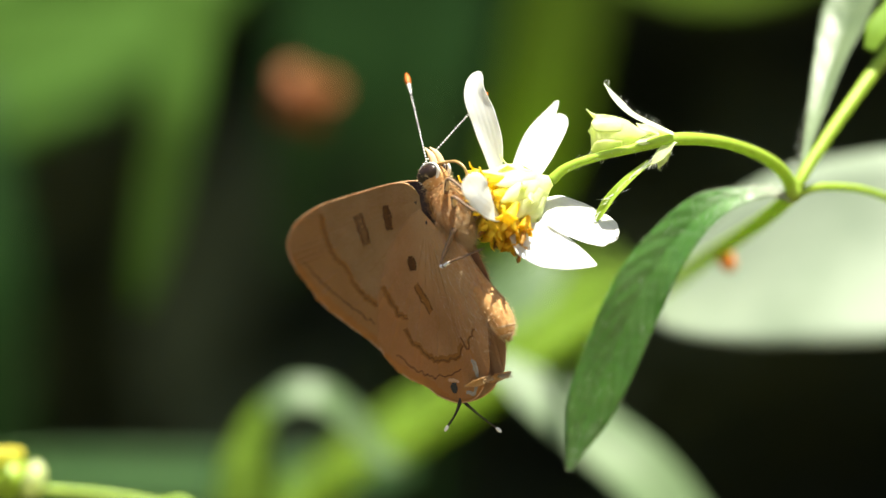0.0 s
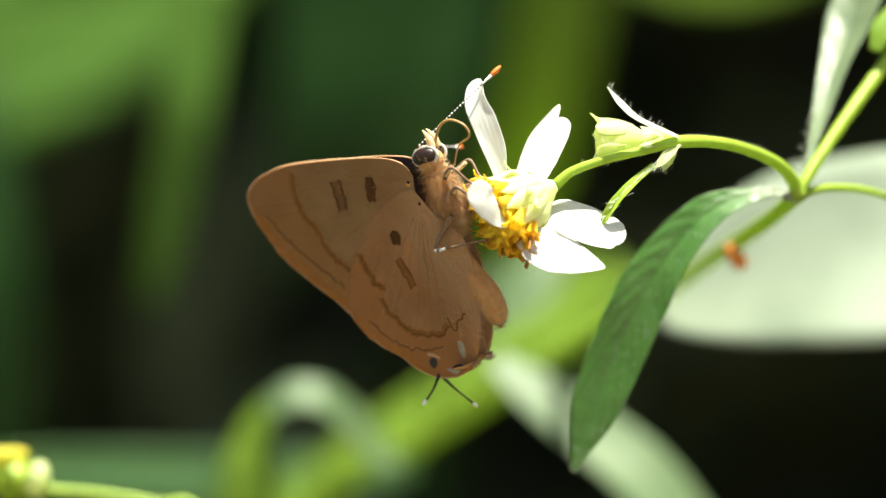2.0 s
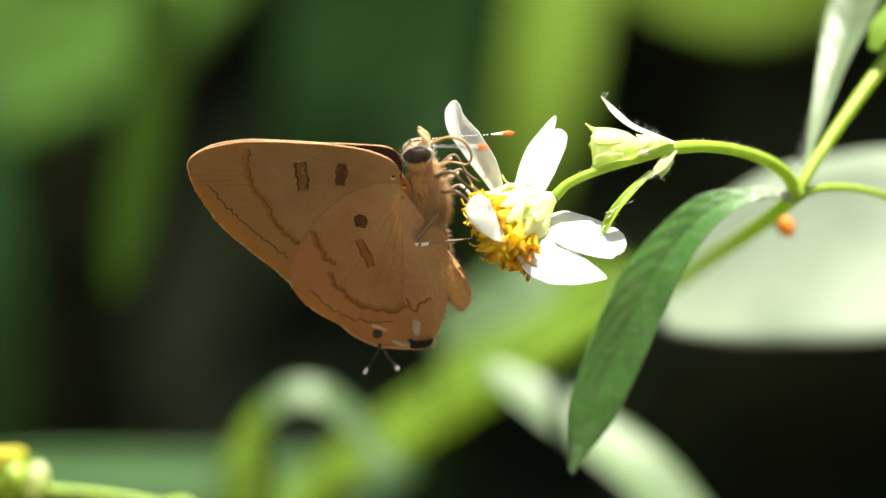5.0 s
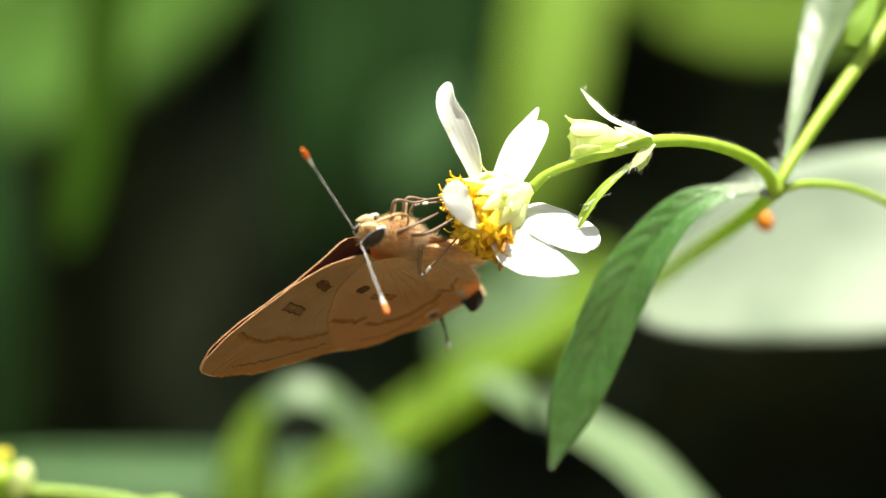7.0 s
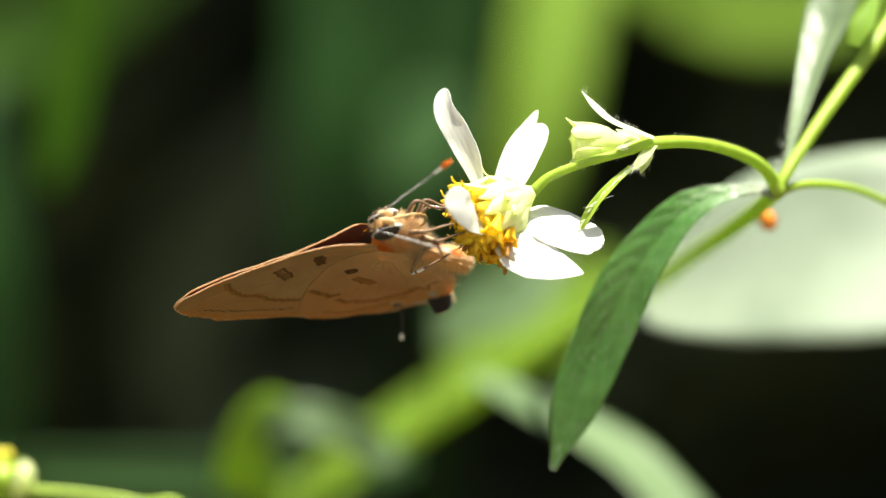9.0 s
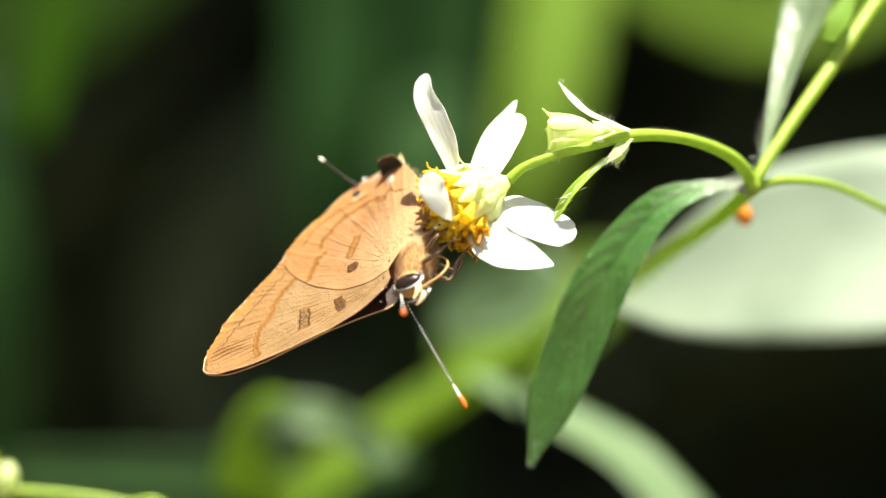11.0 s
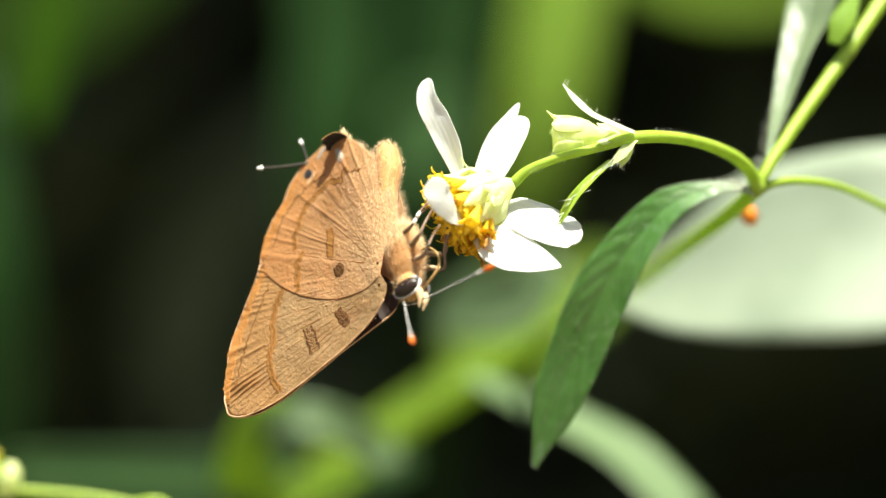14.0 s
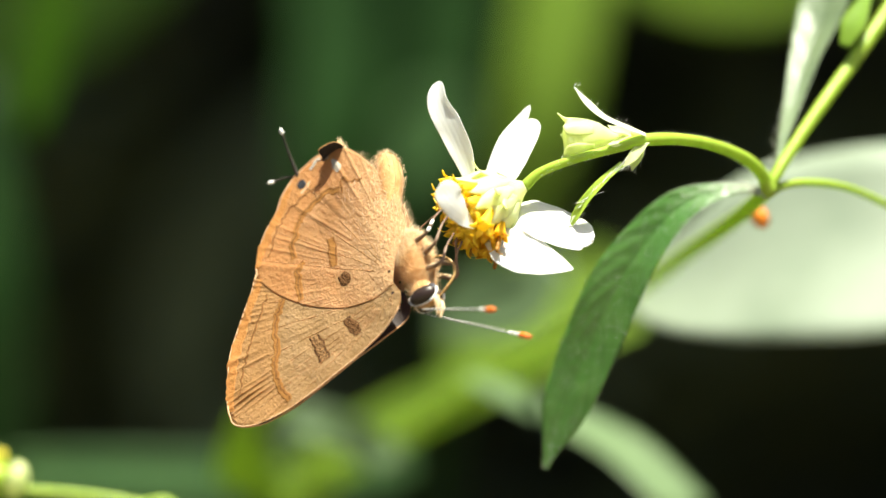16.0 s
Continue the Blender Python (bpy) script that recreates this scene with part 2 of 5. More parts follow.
def blade(points, widths, facing, cup=0.1, thick=0.12, n=28, across=10, wave=0.0, ribs=0.0, twist=0.0, seed=0, tip=0.0, grooves=0.0, end_facing=None, notch=0.0):
    """A leaf or petal: its midrib, its widths along it, the way its upper face looks (at its base, and at its end where that differs)."""
    c = curve(points, n)
    face = Vector(facing).normalized()
    rng = random.Random(seed)
    ph = [rng.uniform(0, 6) for _ in range(4)]
    top, bot = [], []
    for i, q in enumerate(c):
        s = i / n
        t = (c[min(i + 1, n)] - c[max(i - 1, 0)]).normalized()
        side = t.cross(face.lerp(Vector(end_facing).normalized(), s) if end_facing else face).normalized()
        up = side.cross(t)
        if twist:
            a = twist * s
            side, up = side * math.cos(a) + up * math.sin(a), up * math.cos(a) - side * math.sin(a)
        w = max(along(widths, s), 0.02)
        if tip and s > 1 - tip:
            w = max(w * math.sqrt(max(0, 1 - ((s - 1 + tip) / tip) ** 2)), 0.02)
        for k in range(across + 1):
            u = 2 * k / across - 1
            lift = cup * w * u * u + wave * w * (math.sin(9 * s + 3 * u + ph[0]) + 0.6 * math.sin(23 * s + ph[1] + 2 * u) * abs(u))
            lift += ribs * w * (abs(u) ** 0.5 * 0.6 + 0.4 * abs(math.sin(42 * s - 6 * abs(u) + ph[2] + 1.6 * math.sin(7 * s + 2 * u + ph[3]))) * min(1, 4 * abs(u)))
            lift += grooves * abs(math.cos(8.5 * u + 0.5 * math.sin(4 * s + ph[1]))) * min(1, 3 * s)
            edge = 1 + 0.05 * wave * 10 * math.sin(31 * s + ph[3]) * (abs(u) == 1)
            p = q + side * (0.5 * w * u * edge) + up * lift - t * (notch * max(0.0, s - 0.9) * 10 * abs(math.sin(4.7 * u + 0.6)))
            e = thick * (1 - 0.75 * u * u)
            top.append(p + up * e * 0.5)
            bot.append(p - up * e * 0.5)
    m = across + 1
    o = len(top)
    f = []
    for i in range(n):
        for k in range(across):
            a, b = i * m + k, (i + 1) * m + k
            f.append((a, a + 1, b + 1, b))
            f.append((o + a, o + b, o + b + 1, o + a + 1))
        for k in (0, across):
            a, b = i * m + k, (i + 1) * m + k
            f.append((a, b, o + b, o + a))
    for i in (0, n):
        for k in range(across):
            a = i * m + k
            f.append((a, a + 1, o + a + 1, o + a))
    return top + bot, f


def ball(centre, size, axis=(0, 0, 1), seg=16, rings=10, rough=0.0, seed=0):
    q = Vector(axis).to_track_quat("Z", "X") if axis else Matrix.Identity(3)
    rng = random.Random(seed)
    v = [Vector((0, 0, 1)), Vector((0, 0, -1))]
    f = []
    for i in range(1, rings):
        a = math.pi * i / rings
        for k in range(seg):
            b = 2 * math.pi * k / seg
            v.append(Vector((math.sin(a) * math.cos(b), math.sin(a) * math.sin(b), math.cos(a))))
    for k in range(seg):
        k2 = (k + 1) % seg
        f.append((0, 2 + k, 2 + k2))
        f.append((1, 2 + (rings - 2) * seg + k2, 2 + (rings - 2) * seg + k))
        for i in range(rings - 2):
            f.append((2 + i * seg + k, 2 + (i + 1) * seg + k, 2 + (i + 1) * seg + k2, 2 + i * seg + k2))
    s = Vector(size)
    out = []
    for p in v:
        p = Vector((p.x * s.x, p.y * s.y, p.z * s.z)) * (1 + rough * rng.uniform(-1, 1))
        out.append(Vector(centre) + q @ p)
    return out, f


def spikes(rows, base=0.03):
    """Fine hairs as thin three-sided spikes: (root, tip) pairs."""
    v, f = [], []
    for a, b in rows:
        a, b = Vector(a), Vector(b)
        t = (b - a).normalized()
        x = t.orthogonal().normalized()
        y = t.cross(x)
        k = len(v)
        for i in range(3):
            g = 2 * math.pi * i / 3
            v.append(a + (x * math.cos(g) + y * math.sin(g)) * base)
        v.append(b)
        f += [(k, k + 1, k + 3), (k + 1, k + 2, k + 3), (k + 2, k, k + 3), (k, k + 2, k + 1)]
    return v, f


def fuzz(points, count, length, lean, seed, base=0.02, spread=0.6, scatter=0.0):
    """Hairs on given surface points, pointing off along (point, normal); scatter: millimetres by which a root strays over the surface."""
    rng = random.Random(seed)
    rows = []
    for _ in range(count):
        p, nrm = points[rng.randrange(len(points))]
        jit = Vector((rng.uniform(-1, 1), rng.uniform(-1, 1), rng.uniform(-1, 1))) * spread
        d = (Vector(nrm).normalized() + jit + Vector(lean)).normalized()
        root = Vector(p)
        if scatter:
            off = Vector((rng.uniform(-1, 1), rng.uniform(-1, 1), rng.uniform(-1, 1))) * scatter
            n = Vector(nrm).normalized()
            root += off - n * off.dot(n)
        rows.append((root, root + d * length * rng.uniform(0.5, 1.2)))
    return spikes(rows, base)


def skin(geo):
    """Points of a closed geometry with rough outward normals."""
    c = sum((Vector(p) for p in geo[0]), Vector()) / len(geo[0])
    return [(p, Vector(p) - c) for p in geo[0]]


# ---- ground and the shaded thicket behind ----
def build_setting():
    v, f = [], []
    rng = random.Random(3)
    n = 60
    span = [math.copysign(abs(k / n) ** 3 * 150000, k) for k in range(-n, n + 1)]
    for a in span:
        for b in span:
            r = math.hypot(a, b)
            h = noise.noise(Vector((a, b, 0)) / 300) * 25 + noise.noise(Vector((a, b, 7)) / 60) * 6
            if b > 2600:
                h += min(b - 2600, 3000) * 0.9
            v.append((a, b, -550 + h * (1 if r < 20000 else 0.2)))
    m = len(span)
    for i in range(m - 1):
        for k in range(m - 1):
            f.append((i * m + k, (i + 1) * m + k, (i + 1) * m + k + 1, i * m + k + 1))
    g = solo("ground", (v, f), SOIL, "dark bare soil under the thicket", "ground", kind="structure", pivot=(0, 0, -550))
    # Unseen pale strip, added to bounce warm light onto the shaded wing.
    v = []
    for a in range(-50, 51):
        x = math.copysign(abs(a / 50) ** 2.4 * 60000, a) + 40 * a
        e1, e2 = noise.noise(Vector((x, 0, 9)) / 420) * 170, noise.noise(Vector((x, 5, 9)) / 600) * 420
        for b in range(33):
            y = -330 + e1 - (3200 + e2) * b / 32
            z = noise.noise(Vector((x, y, 3)) / 140) * 9 + noise.noise(Vector((x, y, 3)) / 25) * 2.5
            v.append((x, y, -518 + z - 60 * max(0, abs(b - 16) - 14)))
    f = [(i * 33 + k, (i + 1) * 33 + k, (i + 1) * 33 + k + 1, i * 33 + k + 1) for i in range(100) for k in range(32)]
    solo("path", (v, f), BOUNCE_EARTH, "unseen pale earth strip added to bounce light onto the butterfly", "path", kind="structure", pivot=(0, -1800, -520))
    # small leaves of the thicket, shaded by the unseen canopy added over it
    def leaves(count, box, size, seed, power):
        rng = random.Random(seed)
        vv, ff = [], []
        for _ in range(count):
            p = Vector([rng.uniform(a, b) for a, b in box])
            r = sum(abs((2 * q - a - b) / (b - a)) ** e for q, (a, b), e in zip(p, box, power))
            if r > 1 + 0.7 * noise.noise(p / 260):
                continue
            d = Vector((rng.uniform(-1, 1), rng.uniform(-1, 1), rng.uniform(-0.9, 0.3))).normalized()
            side = d.cross(Vector((rng.uniform(-0.5, 0.5), rng.uniform(-0.5, 0.5), 1))).normalized()
            up = side.cross(d)
            L = size * rng.uniform(0.6, 1.3)
            k = len(vv)
            for s, w, z in ((0, 0.02, 0), (0.35, 0.22, 0.05), (0.7, 0.17, 0.02), (1, 0.01, -0.1)):
                for u in (-1, 0, 1):
                    vv.append(p + d * L * s + side * L * w * u + up * L * (z + 0.06 * abs(u)))
            for i in range(3):
                for j in range(2):
                    a = k + i * 3 + j
                    ff.append((a, a + 1, a + 4, a + 3))
        return vv, ff
    solo("thicket", leaves(7200, ((-1150, 1150), (1130, 2150), (-1700, 780)), 130, 5, (6, 8, 3)), BANK,
         "dense dark shaded undergrowth leaves", "undergrowth", kind="stuff")
    # Added tree, its crown out of view: keeps sun off the thicket.
    tree = thing("unseen_shade_tree", (0, 1900, -550), "unseen leafy tree added to shade the thicket", "tree")
    for k, (x, y) in enumerate(((-500, 2300), (250, 2400), (900, 2250))):
        part("trunk", tube([(x * 0.6, 2350, -560), (x * 0.8, y - 50, 200), (x, y - 300, 700), (x * 1.1, y - 700, 1050)], [60, 45, 34, 14], 24, 12, 0.05, k), BARK, tree)
    crown = part("crown", leaves(38000, ((-1900, 1900), (620, 3400), (760, 1330)), 235, 6, (4, 6, 2.5)), BANK, tree, "unseen overhanging leaves added to block the sun")
    tagged(crown, kind="stuff")


build_setting()


# ---- blurred leaves and blades round the flower ----
def leaf_plant(name, label, specs, mat, category="leaf", group="", base=None, root=(0, 0)):
    """A rooted leaf: specs of blades, and a stalk to the soil from one end, straight down or bent out to a side."""
    origin = base or (specs[0][0][0][0], specs[0][0][0][1], -550)
    t = thing(name, origin, label, category, group)
    for pts, widths, facing, kw in specs:
        b = part("leaf_blade", blade(pts, widths, facing, **kw), mat, t)
        mid = curve(pts, 24)
        up = Vector(facing).normalized()
        end = Vector(pts[root[0]])
        if root[1]:
            xs = root[1] * (0.125 * (DIST + end.y) + 75)
            way = [end, Vector(((end.x + xs) / 2, end.y + 4, end.z + 30)), Vector((xs, end.y + 6, end.z - 20)), Vector((xs * 1.04, end.y + 10, (end.z - 550) / 2)), Vector((xs, end.y + 10, -575))]
        else:
            way = [end, end + Vector((0, 6, -25)), Vector((end.x, end.y + 12, (end.z - 550) / 2)), Vector((end.x, end.y + 10, -575))]
        part("stalk", tube(way, [0.5, 0.5, 0.6, 0.9], 30, 8, 0.02), SHADED_LEAF, t)
        part("midrib", tube([p - up * 0.25 for p in mid[::4]], [max(widths) * 0.018, max(widths) * 0.006], 18, 6), mat, t)
    return t


def build_background():
    made = {}
    spec = dict(n=20, across=8, thick=0.25)
    made["right"] = leaf_plant("broad_leaf", "broad pale sunlit leaf behind the flower stem", [
        ([(19.55, 75.9, -5.51), (28.38, 69.6, -3.96), (37.11, 65.4, -1.63), (46.23, 61.2, -0.48), (57.66, 58.0, 0.3)], [4, 14.6, 22.2, 24.2, 22], (0.0, -0.85, 0.52), dict(cup=0.06, wave=0.006, ribs=0.01, seed=1, **spec))],
        PALE_LEAF, base=(70, 66, -550), root=(-1, 0))
    made["low"] = leaf_plant("broad_leaf", "pale sunlit leaf hanging below the flower", [
        ([(5.78, 110.2, -13.72), (11.43, 107.6, -17.65), (18.34, 105.0, -22.52), (24.17, 102.4, -27.34), (30.58, 99.8, -35.37)], [3.2, 6.4, 8, 8.5, 8], (0.4, -0.8, 0.5), dict(cup=0.08, wave=0.006, ribs=0.01, seed=2, **spec))],
        SOFT_LEAF, base=(18.3, 105, -22.5), root=(-1, 0))
    # Added blade along the herb's stem, widening its blurred sunlit streak.
    made["band"] = leaf_plant("blade_leaf", "yellow-green blade added to broaden the blurred sunlit stem", [
        ([(-26.09, 195.0, -40.59), (-19.53, 192.0, -35.55), (-11.44, 188.0, -28.91), (-3.86, 184.0, -23.17), (6.85, 178.0, -15.88), (19.0, 170.0, -7.97), (26.24, 165.0, -3.72)], [6, 7, 7.6, 7.6, 7.2, 5.5, 3], (0.35, -0.62, 0.72), dict(cup=0.1, seed=3, **spec))],
        LIME_LEAF, base=(-3.9, 184, -23.2))
    made["arch"] = leaf_plant("arched_leaf", "arched bright green leaf with a pale curled end", [
        ([(-25.32, 125, -32.28), (-24.63, 125, -27.76), (-23.93, 125, -23.58), (-22.63, 124, -19.71), (-19.9, 122, -16.79)], [11.0, 10.5, 9.5, 8.0, 4.0], (-0.35, -0.5, 0.8), dict(cup=0.1, seed=4, **spec))],
        LIME_LEAF, base=(-20, 124, -22))
    # Same leaf in a paler material, which imitates gloss on its upper face.
    part("curled_end", blade([(-22.84, 120, -18.64), (-19.54, 120, -16.44), (-15.96, 120, -16.99), (-12.58, 122, -20.11), (-9.3, 124, -23.95), (-6.55, 126, -25.03)], [2.6, 4.2, 4.8, 5.0, 4.6, 2.0], (0.2, -0.68, 0.7), cup=0.1, seed=24, **spec), SOFT_LEAF, made["arch"], "curled end, gloss of its upper face put into a paler green")
    made["flat"] = leaf_plant("long_leaf", "long bluish-green leaf lying level", [
        ([(-81.91, 259.4, -36.95), (-60.16, 259.4, -36.5), (-41.14, 259.4, -36.95), (-23.92, 259.4, -36.8), (-5.83, 262.9, -35.2)], [4.6, 6.4, 7.0, 6.4, 4.6], (0.05, -0.85, 0.5), dict(cup=0.08, seed=5, **spec))],
        MID_LEAF, base=(-41.14, 259.4, -36.15))
    made["behind"] = leaf_plant("broad_leaf", "pale leaf patch close behind the flower", [
        ([(-1.07, 170, -12.95), (5.02, 166, -8.66), (10.29, 164, -5.6), (15.27, 166, -1.06)], [6, 10, 10, 4.6], (-0.1, -0.7, 0.72), dict(cup=0.08, seed=6, **spec))],
        SOFT_LEAF, base=(7.6, 165, -7))
    made["green"] = leaf_plant("broad_leaf", "mid green leaf in the space under the flower", [
        ([(1.55, 300.0, -21.23), (10.28, 300.0, -14.93), (19.97, 300.0, -10.08), (29.67, 300.0, -3.78)], [8, 14, 15, 9], (0.1, -0.9, 0.35), dict(cup=0.08, seed=7, **spec))],
        LIME_LEAF, base=(-20, 300, -550))
    made["corner"] = leaf_plant("broad_leaf", "large light green leaf out of focus", [
        ([(-145.07, 520.0, 18.53), (-110.9, 520.0, 40.87), (-83.31, 520.0, 54.66), (-62.28, 520.0, 69.77), (-39.95, 520.0, 86.86)], [27.1, 40.7, 43.4, 37.9, 21.7], (0.3, -0.9, 0.3), dict(cup=0.06, seed=8, **spec))],
        GREEN_LEAF, base=(-83.31, 520.0, 54.66))
    made["strip"] = leaf_plant("blade_leaf", "narrow green grass blade hanging down", [
        ([(-37.5, 230, 43.09), (-39.05, 230, 32.77), (-40.94, 230, 20.73), (-43.33, 232, 8.72), (-45.57, 234, -2.51), (-46.78, 236, -8.61)], [8.0, 8.2, 8.0, 7.2, 5.0, 2.0], (0.35, -0.68, 0.64), dict(cup=0.12, seed=9, **spec))],
        GREEN_LEAF, base=(-42, 232, 20), root=(0, -1))
    made["edge"] = leaf_plant("blade_leaf", "upright blade, its shade put into a dim green", [
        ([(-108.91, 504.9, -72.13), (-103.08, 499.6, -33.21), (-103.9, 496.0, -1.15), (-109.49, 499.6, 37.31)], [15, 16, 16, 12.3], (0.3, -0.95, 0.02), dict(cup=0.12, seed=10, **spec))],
        SHADED_LEAF, base=(-70, 500, -550))
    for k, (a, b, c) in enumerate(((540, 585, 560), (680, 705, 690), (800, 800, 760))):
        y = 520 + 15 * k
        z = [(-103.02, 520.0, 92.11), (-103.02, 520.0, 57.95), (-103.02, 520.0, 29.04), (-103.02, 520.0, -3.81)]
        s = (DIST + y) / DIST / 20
        made["mid%d" % k] = leaf_plant("blade_leaf", "wide upright blade, half shade put into its deep green", [
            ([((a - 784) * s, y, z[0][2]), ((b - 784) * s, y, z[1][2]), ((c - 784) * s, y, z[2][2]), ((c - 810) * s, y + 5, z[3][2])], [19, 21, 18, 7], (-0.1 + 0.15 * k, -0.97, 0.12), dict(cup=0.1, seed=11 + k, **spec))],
            SHADED_LEAF, base=((b - 784) * s, y, -550), root=(0, 1 if k == 2 else -1))
    made["lime"] = leaf_plant("blade_leaf", "yellow-green sunlit blade behind the flower", [
        ([(25.53, 386.6, 65.32), (22.04, 380.9, 45.06), (18.65, 377.2, 26.28), (14.83, 377.2, 8.83), (12.17, 380.9, -8.66)], [17.5, 17.5, 16.1, 12.8, 4], (0.25, -0.85, 0.5), dict(cup=0.1, seed=15, **spec))],
        LIME_LEAF, base=(18.65, 377.2, 26.28), root=(0, 1))
    made["top"] = leaf_plant("broad_leaf", "arching yellow-green leaf above", [
        ([(26.81, 406.3, 62.6), (44.65, 400.9, 50.85), (60.14, 397.3, 46.67), (75.84, 397.3, 47.79), (101.03, 400.9, 56.49)], [8, 14, 16.6, 16, 10.6], (0.0, -0.75, 0.62), dict(cup=0.08, seed=16, **spec))],
        LIME_LEAF, base=(60.14, 397.3, 47.79), root=(-1, 1))
    made["round"] = leaf_plant("round_leaf", "small rounded pale green leaf far out of focus", [
        ([(-11.32, 450.0, 13.37), (-5.9, 450.0, 20.6), (-0.48, 450.0, 27.82), (3.73, 450.0, 33.24)], [4, 16.1, 16.1, 5.4], (0.0, -0.9, 0.4), dict(cup=0.08, seed=17, **spec))],
        MID_LEAF, base=(-4.1, 450.0, 23.0))
    return made


BACK = build_background()


# ---- the flowering herb in focus ----
PLANT_BASE = (-60, 150, -550)


def behind(p, more=None):
    """A point of the herb moved back along its line of sight: the shoot leans away from the flower towards its joint."""
    x, y, z = p
    go = 0.6 * max(0.0, x - 20.5) if more is None else more
    k = (DIST + y + go) / (DIST + y)
    return Vector((x * k, y + go, z * k))


NODE = behind((31.68, 7.0, 5.06))
NECK = (9.55, 0.0, 6.05)


def build_herb():
    herb = thing("flowering_herb", PLANT_BASE, "green hairy-stemmed herb bearing a white daisy-like flower", "plant")
    low = [(31.68, 7.0, 4.91), (29.98, 22.0, 2.51), (26.58, 45.0, -0.97), (23.83, 65.0, -3.91), (17.69, 90.0, -8.59), (8.16, 130.0, -16.81), (-5.61, 165.0, -27.22), (-19.46, 190.0, -38.99)]
    part("stem", tube([behind(low[0]), behind(low[1], 6.0), behind(low[2], 3.0)] + low[3:] + [(-36, 195, -110), (-56, 175, -320), PLANT_BASE], [0.68, 0.75, 0.8, 0.9, 1.0, 1.1, 1.15, 1.2, 1.3, 1.5, 1.6], 72, 12, 0.02), STEM, herb)
    part("stem", tube([behind(p) for p in [(31.58, 7.0, 4.55), (32.24, 7.0, 6.08), (33.57, 7.5, 8.24), (36.75, 8.5, 12.78), (40.32, 10.0, 17.58), (44.41, 12.0, 23.4)]], [0.5, 0.55, 0.6, 0.64, 0.68, 0.68], 40, 12, 0.02, 1), STEM, herb)
    part("side_stem", tube([behind(p) for p in [(31.68, 7.0, 4.65), (32.8, 7.5, 5.27), (34.65, 8.0, 5.64), (37.58, 9.0, 5.5), (40.53, 10.0, 4.69), (45.45, 12.0, 2.39)]], [0.5, 0.42, 0.38, 0.36, 0.35, 0.35], 32, 10, 0.02, 2), STEM, herb)
    part("node", ball(NODE, (0.78, 0.75, 0.95), (0.3, 0, 1), rough=0.05), STEM, herb)
    # the leaf that arches over and hangs down
    mid = [(31.37, 7.0, 4.55), (29.45, 7.2, 5.06), (26.65, 7.4, 4.66), (23.34, 7.6, 3.12), (20.05, 8.2, -0.56), (17.68, 9.0, -4.58), (15.77, 9.9, -8.97), (13.49, 10.8, -14.68), (11.5, 11.6, -20.36)]
    mid = [behind(p, 6.7 - 0.25 * k) for k, p in enumerate(mid)]
    geo = blade(mid, [0.6, 1.0, 2.1, 3.5, 4.7, 5.4, 5.4, 4.5, 0.6], (-0.12, -0.72, 0.68), 0.05, 0.16, 130, 22, 0.024, 0.05, seed=21, end_facing=(-0.3, -0.95, -0.2))
    hang = part("leaf", geo, LEAF, herb, "arching lance-shaped green leaf")
    rng = random.Random(17)
    face = [p for p in geo[0][:len(geo[0]) // 2]]
    down = []
    # Pale hairs crowd towards the leaf's base to imitate its sunlit sheen.
    for _ in range(5600):
        p = face[int(len(face) * rng.random() ** 4.5)]
        p = p + Vector((rng.uniform(-0.15, 0.15), 0, rng.uniform(-0.15, 0.15)))
        down.append((p, p + Vector((rng.uniform(-0.15, 0.1), -0.14, 0.13)) * rng.uniform(0.8, 1.6)))
    part("down", spikes(down, 0.016), HAIR, hang, "short pale down added as the leaf's sunlit sheen")
    rows = []
    rng = random.Random(4)
    for q in curve(mid, 90)[3:]:
        for _ in range(2):
            rows.append((q + Vector((rng.uniform(-0.4, 0.4), 0, 0.5)), q + Vector((rng.uniform(-0.7, 0.4), rng.uniform(-0.5, 0.2), rng.uniform(0.8, 1.2)))))
    part("hair", spikes(rows[:60], 0.02), HAIR, hang)
    # the upright leaf beside the stem
    mid = [(32.44, 7.5, 6.29), (33.4, 11.0, 9.36), (34.74, 15.0, 12.87), (36.3, 18.5, 16.98), (38.1, 21.5, 21.12), (40.1, 24.0, 25.86), (41.9, 27.0, 31.0)]
    mid = [behind(p, 7.0 - 0.5 * k) for k, p in enumerate(mid)]
    upper = part("leaf", blade(mid, [0.4, 0.9, 1.9, 3.2, 4.8, 5.8, 5.6], (-0.4, -0.7, 0.55), 0.12, 0.16, 80, 16, 0.02, 0.04, seed=22), HAIRY_LEAF, herb, "upright green leaf with a pale sunlit face")
    part("midrib", tube([p + Vector((-0.06, -0.08, 0.03)) for p in curve(mid, 12)], [0.16, 0.12, 0.06], 30, 6), HAIRY_LEAF, upper)
    rows = []
    for q in curve(mid, 44)[3:30]:
        for _ in range(3):
            s = rng.choice((-1, -1, 1))
            h = q + Vector((s * rng.uniform(0.3, 0.9), -0.1, rng.uniform(-0.3, 0.3)))
            rows.append((h, h + Vector((s * rng.uniform(0.2, 0.8), rng.uniform(-0.4, 0.1), rng.uniform(-0.1, 0.5)))))
    part("hair", spikes(rows, 0.025), HAIR, upper)
    part("young_leaf", blade([behind(p) for p in [(38.87, 9.0, 18.04), (39.69, 9.0, 20.1), (41.05, 10.0, 22.74)]], [1.2, 2.4, 1.0], (-0.2, -0.8, 0.5), 0.1, 0.15, 14, 6), LIME_LEAF, herb)

